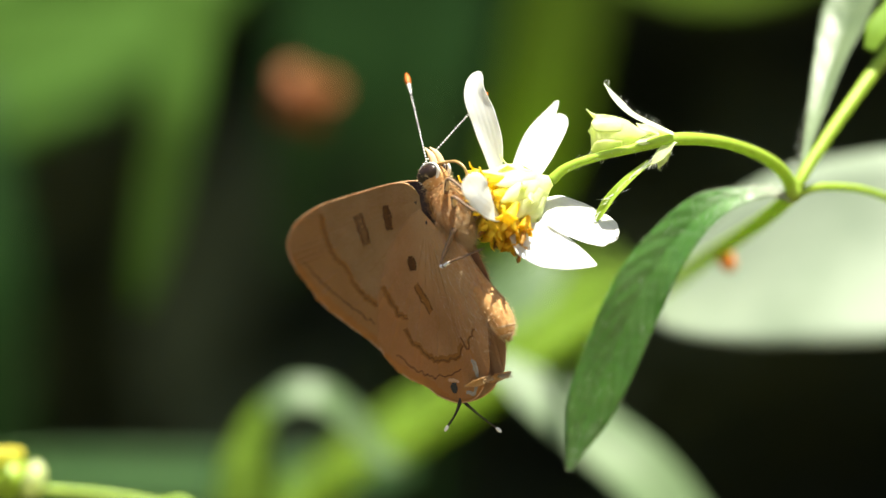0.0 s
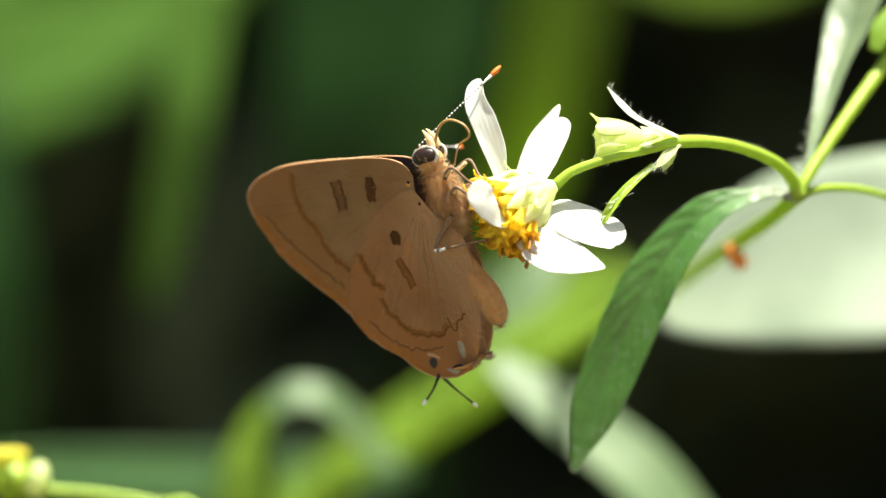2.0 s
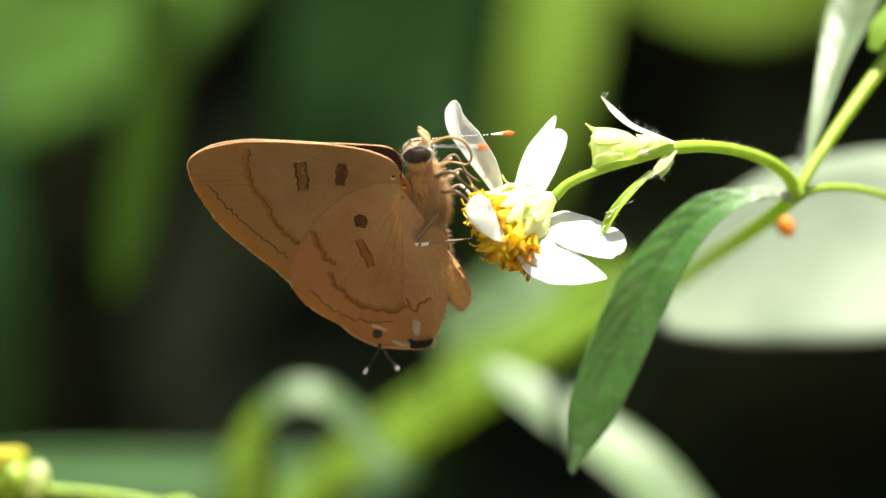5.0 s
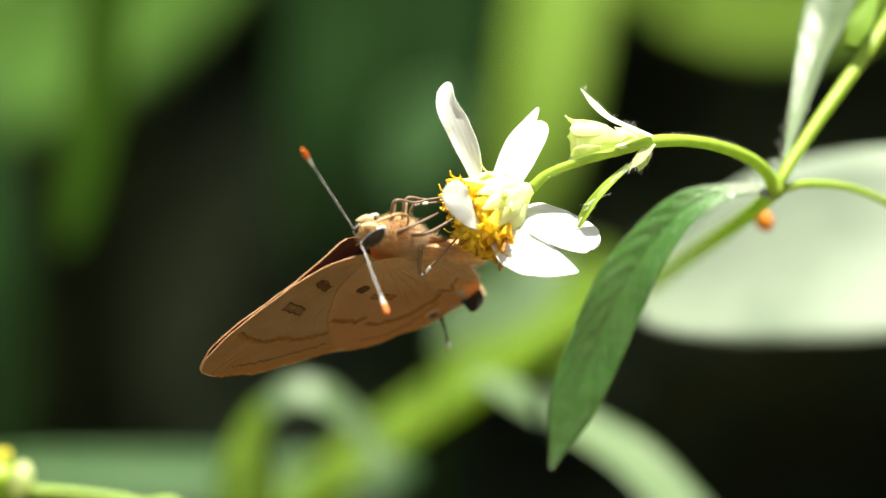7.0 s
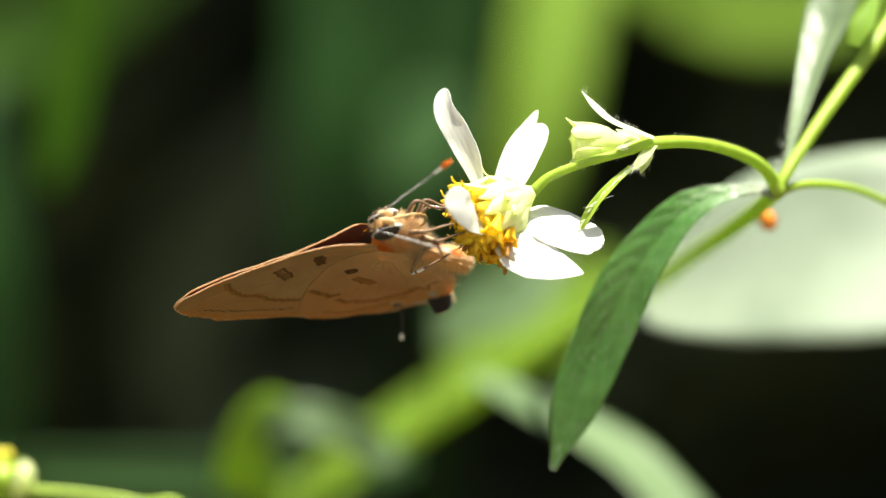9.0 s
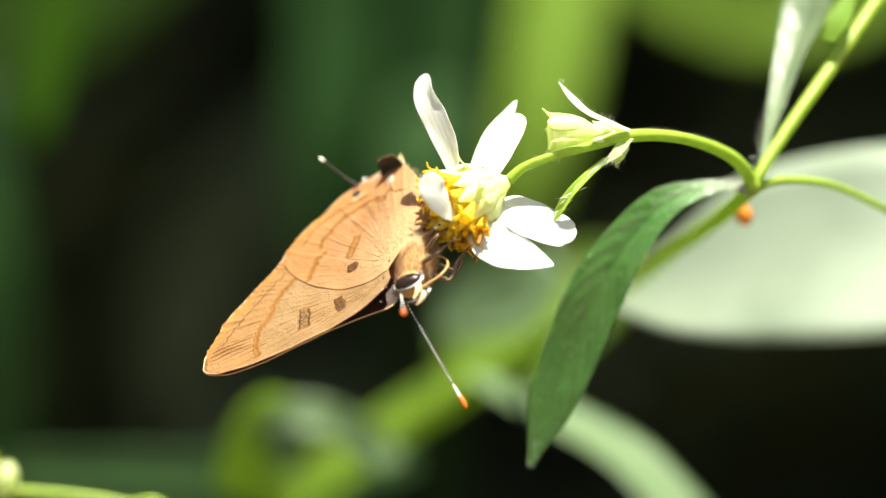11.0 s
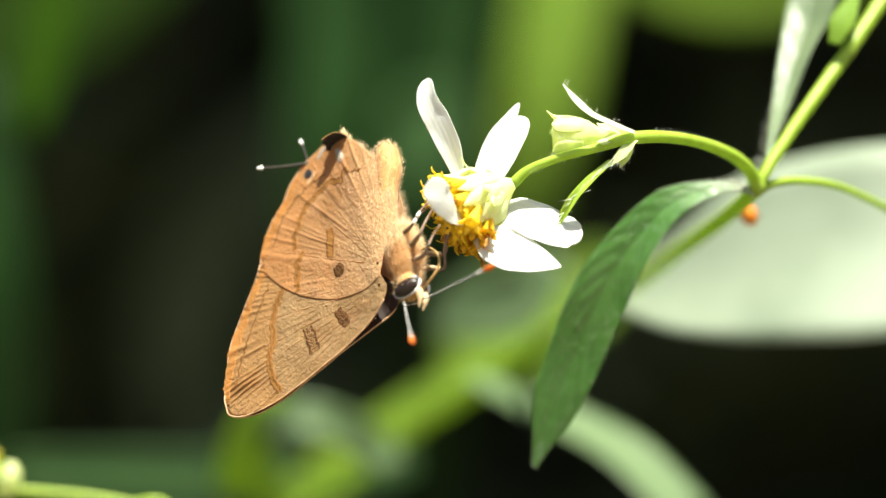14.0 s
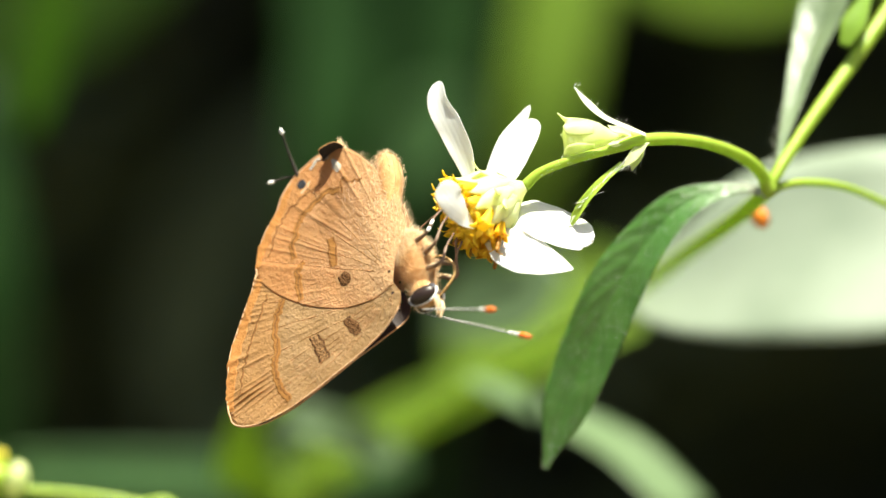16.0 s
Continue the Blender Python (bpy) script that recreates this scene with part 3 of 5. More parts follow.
    # the arching flower stalk with its bud and bracts
    stalk = part("flower_stalk", tube([behind(p) for p in [NECK, (11.05, 0.0, 7.25), (13.79, -0.2, 8.19), (16.79, -0.2, 8.89), (20.2, 0.0, 9.7), (23.62, 1.0, 9.68), (26.8, 3.0, 9.03), (29.5, 5.0, 7.87), (31.12, 6.5, 6.38), (31.68, 7.0, 4.85)]],
                 [0.5, 0.42, 0.4, 0.42, 0.58, 0.54, 0.55, 0.58, 0.62, 0.66], 70, 12, 0.02, 5), STEM, herb, "arching yellow-green flower stalk", pivot=NODE)
    part("bud_stalk", tube([(20.42, 0.3, 9.96), (19.12, 1.2, 10.39), (17.64, 1.6, 10.1), (16.13, 1.6, 9.85)], [0.4, 0.38, 0.45, 0.65], 16, 10), BUD, stalk)
    cup = tube([(18.49, 1.6, 10.1), (17.29, 1.6, 10.0), (15.78, 1.6, 10.1), (14.27, 1.6, 10.05), (13.5, 1.6, 10.05), (13.2, 1.6, 10.05)], [0.4, 0.85, 1.6, 1.8, 1.75, 1.1], 28, 18, 0.03, 6)
    part("bud", cup, BUD, stalk, "closed pale green flower bud")
    for k, (a, out, w) in enumerate(((1.75, 0.95, 1.5), (0.55, 0.3, 1.3), (-0.65, 0.35, 1.4), (-1.75, 1.15, 1.3), (2.9, 0.5, 1.5), (4.0, 0.4, 1.4))):
        o = Vector((0, -math.cos(a), math.sin(a)))
        mid = Vector((14.0, 1.6, 10.05))
        part("sepal", blade([mid + Vector((1.9, 0, 0)) + o * 1.55, mid + Vector((0.6, 0, 0)) + o * 1.88, mid + Vector((-0.5, 0, 0)) + o * 1.92, mid + Vector((-0.75 - 0.5 * out, 0, 0)) + o * (1.95 + 0.5 * out)], [1.0, 1.6 * w / 1.4, 1.2, 0.05], o, -0.12, 0.12, 20, 8, 0.02, seed=40 + k), BUD, stalk)
    for pts in ([(19.06, 0.2, 10.26), (18.29, -0.2, 10.64), (17.58, -0.4, 10.74), (17.08, -0.4, 11.14)], [(19.2, 0.0, 10.05), (18.28, -0.4, 9.74), (17.57, -0.6, 9.43), (16.97, -0.6, 9.43)]):
        part("bud_bract", blade(pts, [0.5, 0.8, 0.7, 0.05], (0.1, -0.8, 0.5), 0.12, 0.1, 14, 6), CALYX, stalk)
    bract = part("bract", blade([(20.37, -0.5, 10.13), (18.99, -1.0, 10.72), (16.72, -1.5, 11.74), (15.23, -1.5, 13.09), (14.18, -1.5, 14.58)], [0.5, 0.6, 0.85, 0.95, 0.1], (0.3, -0.55, 0.78), 0.15, 0.1, 26, 6), SUNLIT_BRACT, stalk, "narrow bract, its sunlit white put into the colour")
    rng = random.Random(9)
    rows = []
    for q in curve([(18.99, -1.0, 10.72), (16.72, -1.5, 11.74), (15.23, -1.5, 13.09), (14.18, -1.5, 14.58)], 22):
        rows.append((q, q + Vector((rng.uniform(0.0, 0.5), rng.uniform(-0.4, 0.4), rng.uniform(0.3, 0.9)))))
    part("hair", spikes(rows, 0.025), HAIR, stalk)
    low = [(18.27, -0.6, 7.64), (16.75, -1.0, 6.43), (15.24, -1.2, 4.93), (14.06, -1.0, 3.29), (13.37, -0.6, 2.15)]
    part("bract", blade(low, [0.6, 0.8, 0.95, 0.9, 0.2], (-0.4, -0.85, 0.4), 0.2, 0.12, 26, 8, 0.03, 0.05), STEM, stalk, "narrow hairy green bract")
    rows = []
    for q in curve(low, 34):
        for s in (-1, 1):
            if rng.random() < 0.75:
                o = Vector((0.7, 0, 0.6)) * s
                rows.append((q + o * 0.5, q + o * 0.5 + (o.normalized() + Vector((rng.uniform(-0.5, 0.5), rng.uniform(-0.5, 0.3), rng.uniform(-0.3, 0.6)))) * rng.uniform(0.5, 1.2)))
    part("hair", spikes(rows, 0.045), HAIR, stalk)
    for pts, w in (([(20.4, -0.3, 9.5), (19.6, -0.8, 8.6), (18.9, -1.0, 7.9), (18.3, -1.0, 7.4)], 1.1), ([(20.2, 0.6, 9.3), (19.7, 0.4, 8.3), (19.35, 0.3, 7.7), (19.1, 0.2, 7.1)], 1.2)):
        cup = blade(pts, [0.7, w, 0.8 * w, 0.08], (-0.3, -0.8, 0.5), 0.16, 0.14, 22, 8, 0.03, 0.04, seed=7)
        leafy = part("leafy_bract", cup, BUD, stalk, "small leafy bract under the joint")
        part("hair", spikes([(p, p + Vector((rng.uniform(-0.4, 0.3), -0.3, rng.uniform(-0.7, 0.1)))) for p in cup[0][::11]], 0.02), HAIR, leafy)

    # short stiff hairs along the stalk
    rows = []
    for q in curve([behind(p) for p in [(11.05, 0.0, 7.25), (13.79, -0.2, 8.19), (16.79, -0.2, 8.89), (20.2, 0.0, 9.7), (23.62, 1.0, 9.68), (26.8, 3.0, 9.03), (29.5, 5.0, 7.87)]], 150):
        for _ in range(2):
            g = rng.uniform(0, 6.28)
            o = Vector((0.25 * math.cos(g), math.sin(g), math.cos(g)))
            rows.append((q + o * 0.38, q + o * (0.5 + rng.uniform(0.1, 0.4)) + Vector((rng.uniform(-0.15, 0.15), 0, 0))))
    part("hair", spikes(rows, 0.016), HAIR, stalk)

    # the flower head, facing away to its stalk's end
    A = Vector((-0.86, -0.2, -0.46)).normalized()
    C = Vector((6.9, 0.0, 4.85))
    head = part("flower_head", join(ball(C + A * 0.4, (2.6, 2.6, 1.8), A, 22, 12, 0.03, 1), tube([NECK, Vector(NECK) + (C - Vector(NECK)) * 0.45, C + A * 0.3], [0.52, 1.6, 2.6], 12, 16)), CALYX, herb,
                "yellow-green flower base with white petals and yellow florets", pivot=NECK)
    X = A.cross(Vector((0, 1, 0))).normalized()
    Y = A.cross(X).normalized()
    for k in range(13):
        g = 2 * math.pi * k / 13 + 0.2
        o = X * math.cos(g) + Y * math.sin(g)
        part("bract", blade([C - A * 1.7 + o * 1.5, C - A * 0.3 + o * 2.8, C + A * 1.2 + o * 3.15, C + A * 2.7 + o * (3.4 + 0.3 * (k % 3))], [0.85, 1.55, 1.5, 0.25], o, -0.12, 0.14, 14, 6, 0.02, seed=k), CALYX, head)
    for k, (g, out, w) in enumerate(((1.35, 2.2, 0.7), (1.75, 1.9, 0.6), (2.6, 1.6, 0.8), (4.4, 1.9, 0.8), (5.0, 1.6, 0.7), (5.5, 2.1, 0.8), (0.4, 1.6, 0.7))):
        o = X * math.cos(g) + Y * math.sin(g)
        part("outer_bract", blade([C - A * 1.3 + o * 1.9, C - A * 0.1 + o * 3.0, C + A * 0.4 + o * (3.0 + out * 0.5), C + A * 0.5 + o * (3.0 + out)], [w, 1.1 * w, 0.8 * w, 0.08], o - A * 0.5, -0.1, 0.12, 16, 6, 0.03, seed=60 + k), CALYX, head, "narrow spreading green bract")
    rows = []
    for k in range(130):
        g = rng.uniform(0, 6.28)
        o = X * math.cos(g) + Y * math.sin(g)
        p = C - A * rng.uniform(-0.6, 2.2) + o * rng.uniform(2.0, 2.9)
        rows.append((p, p + (o - A * 0.4).normalized() * rng.uniform(0.3, 0.7)))
    part("hair", spikes(rows, 0.018), HAIR, head)
    petals = (
        ([(4.82, 1.0, 6.77), (4.52, 1.4, 8.99), (3.72, 2.0, 11.62), (2.92, 2.6, 13.91), (3.13, 3.4, 15.92)], [1.2, 2.1, 2.4, 2.1, 1.5], (-0.5, -0.72, 0.5), 0.12),
        ([(6.75, 2.4, 7.2), (8.29, 3.4, 9.95), (9.53, 4.4, 11.81), (10.37, 5.4, 13.37)], [1.3, 1.9, 1.7, 1.1, 0.4], (-0.3, -0.7, 0.65), 0.2),
        ([(7.83, 1.4, 6.98), (8.86, 2.2, 8.71), (9.89, 3.0, 10.45), (10.78, 4.0, 12.05)], [2.2, 2.4, 2.3, 2.0, 1.3], (0.1, -0.75, 0.62), 0.14),
        ([(5.05, -2.4, 3.1), (4.2, -5.0, 3.8), (3.23, -6.6, 4.8), (2.1, -7.2, 6.35)], [1.6, 2.5, 2.8, 2.7, 2.2], (0.22, -0.9, 0.35), -0.05),
        ([(7.56, 0.5, 3.46), (10.04, -0.4, 3.15), (12.6, -1.2, 2.0), (15.35, -1.8, 0.75)], [2.0, 4.0, 4.6, 4.4, 3.2], (0.1, -0.68, 0.72), 0.05),
        ([(6.51, -1.8, 1.64), (8.48, -2.8, 0.35), (10.69, -3.4, -0.64), (13.49, -3.8, -1.43)], [2.2, 4.2, 4.2, 2.8, 0.8], (-0.2, -0.74, 0.64), 0.08),
    )
    pulled = None
    for k, (pts, w, n, cup) in enumerate(petals):
        ob = part("petal", blade(pts, w, n, cup, 0.1, 56, 28, 0.014, 0.0, seed=30 + k, tip=0.07 if k == 4 else 0.14, grooves=0.05 if k == 4 else 0.012, notch=0.5 if k == 4 else 0.0), PETAL, head, "white ray petal", pivot=pts[0])
        if k == 0:
            pulled = ob
    # tube florets of the disc
    rng = random.Random(12)
    def floret(length, open_tip):
        g = [tube([(0, 0, 0), (0, 0, length * 0.6), (0, 0, length)], [0.3, 0.46, 0.66], 6, 8)]
        for k in range(5):
            a = 2 * math.pi * k / 5
            o = Vector((math.cos(a), math.sin(a), 0))
            g.append(blade([o * 0.46 + Vector((0, 0, length * 0.94)), o * 0.75 + Vector((0, 0, length * 1.1)), o * (0.85 + open_tip) + Vector((0, 0, length * 1.14))], [0.6, 0.52, 0.05], o + Vector((0, 0, -0.4)), 0.1, 0.09, 4, 3))
        return join(*g)
    kinds = [make_mesh("floret", floret(2.6, 0.35), FLORET, (0, 0, 0)), make_mesh("floret", floret(2.1, 0.2), FLORET, (0, 0, 0)), make_mesh("floret", floret(3.0, 0.5), FLORET, (0, 0, 0))]
    kinds_shaded = [make_mesh("floret", floret(2.3, 0.3), AMBER, (0, 0, 0)), make_mesh("floret", floret(1.8, 0.15), AMBER, (0, 0, 0)), make_mesh("floret", floret(2.7, 0.45), AMBER, (0, 0, 0))]
    anther = make_mesh("anther", join(tube([(0, 0, 2.0), (0, 0, 2.7), (0, 0, 3.3)], [0.22, 0.26, 0.14], 6, 7), ball((0.05, 0, 3.3), (0.2, 0.2, 0.3), rough=0.1, seg=8, rings=6)), ANTHER, (0, 0, 0))
    for k in range(38):
        r = math.sqrt((k + 0.5) / 38)
        g = k * 2.39996
        o = X * math.cos(g) + Y * math.sin(g)
        d = (A * (1.0 - 0.35 * r * r) + o * (0.1 + 0.7 * r) + Vector((0, 0, -0.3))).normalized()
        root = C + A * (2.0 - 1.3 * r * r) + o * r * 2.6
        # Lower florets turn amber: the head's shade put into their colour.
        in_shade = o.z < -0.25 and r > 0.45
        ob = new("floret", (kinds_shaded if in_shade else kinds)[k % 3])
        ob.parent = head
        q = d.to_track_quat("Z", "X")
        ob.location = (root - ORIGIN[head]) / 1000
        ob.rotation_mode = "QUATERNION"
        ob.rotation_quaternion = q
        if k % 9 == 0 or (k > 26 and o.z < -0.45):
            an = new("anther", anther)
            an.parent = head
            an.location, an.rotation_mode, an.rotation_quaternion = ob.location, "QUATERNION", q
    return herb, stalk, head, pulled


HERB, STALK, HEAD, PULLED = build_herb()


def build_far_bud():
    """A second flower head without petals, half out of view."""
    o = (-41.16, 16.0, -25.67)
    t = thing("flower_head", (-24, 30, -550), "small yellow flower head on a thin green stalk", "flower")
    c = Vector((-43.45, 42.0, -23.14))
    part("flower_base", ball(c, (2.3, 2.3, 2.1), (-0.3, 0, 1), 16, 10, 0.04), STEM, t)
    part("stalk", tube([c + Vector((1.5, 0, -1)), (-39.26, 42.0, -24.16), (-34.17, 42.0, -24.61), (-29.08, 42.0, -25.52), (-23.99, 42.0, -27.67), (-18, 42, -50), (-22, 30, -200), (-24, 30, -550)], [0.8, 0.45, 0.45, 0.45, 0.5, 0.5, 0.6, 0.9], 80, 8), STEM, t)
    rng = random.Random(5)
    for k in range(16):
        a = k * 2.4
        r = math.sqrt(k / 16) * 1.9
        p = c + Vector((math.cos(a) * r - 0.6, math.sin(a) * r, 1.3))
        part("floret", join(tube([p, p + Vector((math.cos(a) * 0.4 - 0.3, math.sin(a) * 0.3, 1.4))], [0.25, 0.42], 4, 7), ball(p + Vector((math.cos(a) * 0.4 - 0.3, math.sin(a) * 0.3, 1.5)), (0.45, 0.45, 0.4), seg=8, rings=6)), YELLOW, t)
    part("bud", ball((-40.96, 41.0, -23.08), (1.3, 1.2, 1.9), (0.3, 0, 1), 12, 8, 0.05), BUD, t)
    for k in range(8):
        a = 2 * math.pi * k / 8
        p = Vector((math.cos(a), math.sin(a), 0))
        part("sepal", blade([c + p * 1.6 - Vector((0, 0, 1.4)), c + p * 2.5 + Vector((0, 0, 0.2)), c + p * 2.9 + Vector((0, 0, 2.0))], [0.9, 1.3, 0.1], p, 0.1, 0.14, 8, 5), STEM, t)
    return t


FAR_BUD = build_far_bud()


# ---- small animals ----
def build_beetle():
    t = thing("beetle", (0, 0, 0), "tiny orange-red beetle climbing the green stem", "insect")
    part("body", join(ball((0, 0, 0), (0.82, 0.7, 1.2), (0, 0, 1), 14, 10), ball((0, 0, 1.3), (0.55, 0.48, 0.46), (0, 0, 1), 12, 8)), BEETLE, t)
    part("head", ball((0, 0, 1.75), (0.32, 0.3, 0.3), seg=10, rings=7), LEG, t)
    for s in (-1, 1):
        for k in (-0.6, 0.2, 1.1):
            part("leg", tube([(0.4 * s, 0, k), (0.95 * s, 0.1, k + 0.15), (1.15 * s, 0.5, k + 0.05)], [0.07, 0.06, 0.04], 8, 6), LEG, t)
    return t


BEETLE_THING = build_beetle()


def build_flyer():
    t = thing("flying_butterfly", (0, 0, 0), "small orange butterfly flying past, out of focus", "insect")
    part("body", join(ball((0, 0, 0), (1.0, 1.0, 3.0), (0, 0, 1), 12, 10), ball((0, 0, 3.4), (0.8, 0.8, 0.9), seg=10, rings=8)), FLYER_MAT, t)
    for s in (-1, 1):
        part("forewing", blade([(0.4 * s, 0, 1.2), (2.4 * s, 2.2, 2.6), (3.6 * s, 5.0, 4.4)], [2.0, 4.6, 2.2], (0, -1, 0), 0.05, 0.1, 12, 6), FLYER_MAT, t)
        part("hindwing", blade([(0.4 * s, 0.1, 0), (2.0 * s, 2.0, -1.6), (3.0 * s, 4.2, -3.2)], [2.0, 5.0, 2.0], (0, -1, 0), 0.05, 0.1, 12, 6), FLYER_MAT, t)
    return t


FLYER = build_flyer()


def build_fly():
    t = thing("fly", (0, 0, 0), "tiny grey fly passing behind the butterfly", "insect")
    part("body", join(ball((0, 0, 0), (0.4, 0.4, 0.9), (0, 0, 1), 12, 8), ball((0, 0, 1.0), (0.35, 0.35, 0.3), seg=10, rings=7)), LEG, t)
    for s in (-1, 1):
        part("wing", blade([(0.2 * s, 0, 0.3), (0.9 * s, 0.3, 0), (1.7 * s, 0.5, -0.5)], [0.4, 0.9, 0.5], (0, -0.6, 1), 0.05, 0.05, 10, 5), SILVER, t)
    return t


FLY_THING = build_fly()


# ---- the butterfly: x runs forward, y to the back of the folded wings, z to its right ----
FORE = [(-1.26, 1.71),
    (-0.17, 2.12),
    (0.64, 3.23),
    (1.44, 5.53),
    (2.31, 9.17),
    (3.06, 12.74),
    (3.41, 15.18),
    (3.31, 17.81),
    (2.76, 19.47),
    (1.99, 20.37),
    (1.08, 20.47),
    (-0.6, 20.28),
    (-2.47, 19.71),
    (-5.13, 18.54),
    (-7.5, 16.88),
    (-9.67, 15.14),
    (-11.38, 13.75),
    (-11.01, 10.55),
    (-7.73, 6.6),
    (-3.71, 2.69),
    (-1.26, 1.71)]
HIND = [(-2.34, 2.14),
    (-2.3, 4.41),
    (-3.38, 7.49),
    (-5.3, 10.25),
    (-7.41, 12.22),
    (-9.81, 13.72),
    (-11.05, 14.01),
    (-12.84, 13.49),
    (-14.41, 12.49),
    (-16.14, 10.62),
    (-17.54, 9.55),
    (-18.77, 8.05),
    (-19.18, 7.23),
    (-19.5, 5.71),
    (-19.41, 4.37),
    (-18.88, 3.06),
    (-17.9, 1.7),
    (-15.2, 0.3),
    (-12.4, -0.5),
    (-9.6, -0.8),
    (-7.2, -0.5),
    (-4.9, 1.0),
    (-2.34, 2.14)]
FORE_ROOT, HIND_ROOT = (-1.57, 2.28), (-3.58, 1.99)


def pleat(a, r, hind):
    """Narrow creases that run out to the margin, uneven in length."""
    s = noise.noise(Vector((a * 9, r * 0.12, 1.0)))
    if hind:
        out = max(0.0, s + 0.3) * 0.12 * abs(math.sin(30 * a + 2 * math.sin(9 * a))) ** 14 * min(1, max(0, r - 6 - 4 * s) / 4)
    else:
        out = max(0.0, s + 0.45) * 0.17 * abs(math.sin(74 * a + 3 * math.sin(11 * a))) ** 5 * min(1, max(0, r - 13.5 - 3 * s) / 2.0)
    return out + 0.03 * noise.noise(Vector((a * 34, r * 0.9, 5.0))) * min(1, max(0, r - 6) / 5)


def wing_height(f, d, hind):
    e = max(0.0, 3.0 - d)
    s = 0.15 + 1.6 * max(0.0, 1 - max(d, 3.0) / 7.5) ** 1.6 + 0.251 * e - 0.085 * e * e
    a = math.atan2(d - 0.5, -(f + 2.5))
    r = math.hypot(d - 0.5, f + 2.5)
    return s + (0.07 if hind else 0.0) + 0.03 * math.sin(26 * a + 0.1 * r) * min(1, r / 12) ** 2 + pleat(a, r, hind) + 0.03 * math.sin(1.9 * r + 3 * a)


FORE_LINE = [(2.9, 14.6), (0.85, 15.35), (-1.37, 15.12), (-3.15, 14.4), (-4.82, 14.21), (-6.38, 13.22), (-8.2, 12.2)]
HIND_LINE = [(-5.6, 11.2), (-7.34, 10.79), (-8.49, 10.47), (-10.05, 9.8), (-11.91, 10.14), (-13.02, 9.39), (-14.66, 8.06), (-15.24, 6.64), (-15.39, 5.19), (-14.76, 3.2)]


def zones(f, d, hind):
    """How far a point of the wing belongs to the outer zone and to the hairy base, each 0 to 1."""
    c = LINES[hind]
    best, sign = 1e9, 1.0
    for q, t in c:
        e = (q.x - f) ** 2 + (q.y - d) ** 2
        if e < best:
            best, sign = e, (f - q.x) * t.y - (d - q.y) * t.x
    outer = 1 / (1 + math.exp(-math.copysign(math.sqrt(best), sign) * 6))
    r = math.hypot(f + 5.5, d - 1.0) if hind else math.hypot(f + 1.5, d - 2.5)
    reach = 6.5 if hind else 3.0
    along_body = max(0.0, 1 - max(0, d + 0.2) / 5.5) if hind else 0.0
    return outer, min(1.0, max(0.0, 1 - r / reach) * 1.3 + along_body ** 1.5)


def tangents(points, n=60):
    c = curve([(a, b, 0) for a, b in points], n)
    return [(q, (c[min(i + 1, n)] - c[max(i - 1, 0)]).normalized()) for i, q in enumerate(c)]


LINES = {False: tangents(FORE_LINE), True: tangents(HIND_LINE)}


def wing(outline, root, side, hind):
    """A thin shell inside the outline: outer face first, then the inner one."""
    rim = curve([(a, b, 0) for a, b in outline], 720)
    R = 40
    outer, inner = [], []
    for q in rim:
        for k in range(R + 1):
            u = 0.02 + 0.98 * k / R
            f, d = root[0] + (q.x - root[0]) * u, root[1] + (q.y - root[1]) * u
            s = wing_height(f, d, hind)
            outer.append((f, d, side * s))
            inner.append((f, d, side * (s - 0.05)))
    o, m = len(outer), R + 1
    fo, fi = [], []
    for i in range(len(rim) - 1):
        for k in range(R):
            a, b = i * m + k, (i + 1) * m + k
            fo.append((a, a + 1, b + 1, b))
            fi.append((o + a, o + b, o + b + 1, o + a + 1))
        a, b = i * m + R, (i + 1) * m + R
        fo.append((a, b, o + b, o + a))
    return (outer + inner, fo + fi), len(fo)


def on_wing(points, widths, side, hind, lift=0.028, n=60, scallop=0.0):
    """A thin raised strip of scales that follows the wing."""
    c = curve([(a, b, 0) for a, b in points], n)
    run = 0.0
    v, f = [], []
    for i, q in enumerate(c):
        t = (c[min(i + 1, n)] - c[max(i - 1, 0)]).normalized()
        x = Vector((-t.y, t.x, 0))
        if scallop:
            q = q + x * scallop * (abs(math.sin(math.pi * run / (1.3 + 0.3 * math.sin(run * 0.9)))) - 0.5)
            run += (c[min(i + 1, n)] - c[i]).length
        w = along(widths, i / n) / 2 * (1 + 0.3 * noise.noise(Vector((q.x, q.y, 3)) * 1.7))
        q = q + x * 0.22 * noise.noise(Vector((q.x, q.y, 8)) * 1.6)
        for u, up in ((-1, 0.0), (-0.92, 1.0), (-0.7, 1.0), (-0.45, 1.0), (-0.2, 1.0), (0.0, 1.0), (0.2, 1.0), (0.45, 1.0), (0.7, 1.0), (0.92, 1.0), (1, 0.0)):
            p = q + x * w * u
            v.append((p.x, p.y, side * (wing_height(p.x, p.y, hind) + 0.008 + lift * up)))
    for i in range(n):
        for k in range(10):
            f.append((i * 11 + k, i * 11 + k + 1, i * 11 + k + 12, i * 11 + k + 11))
    return v, f


TAILS = []


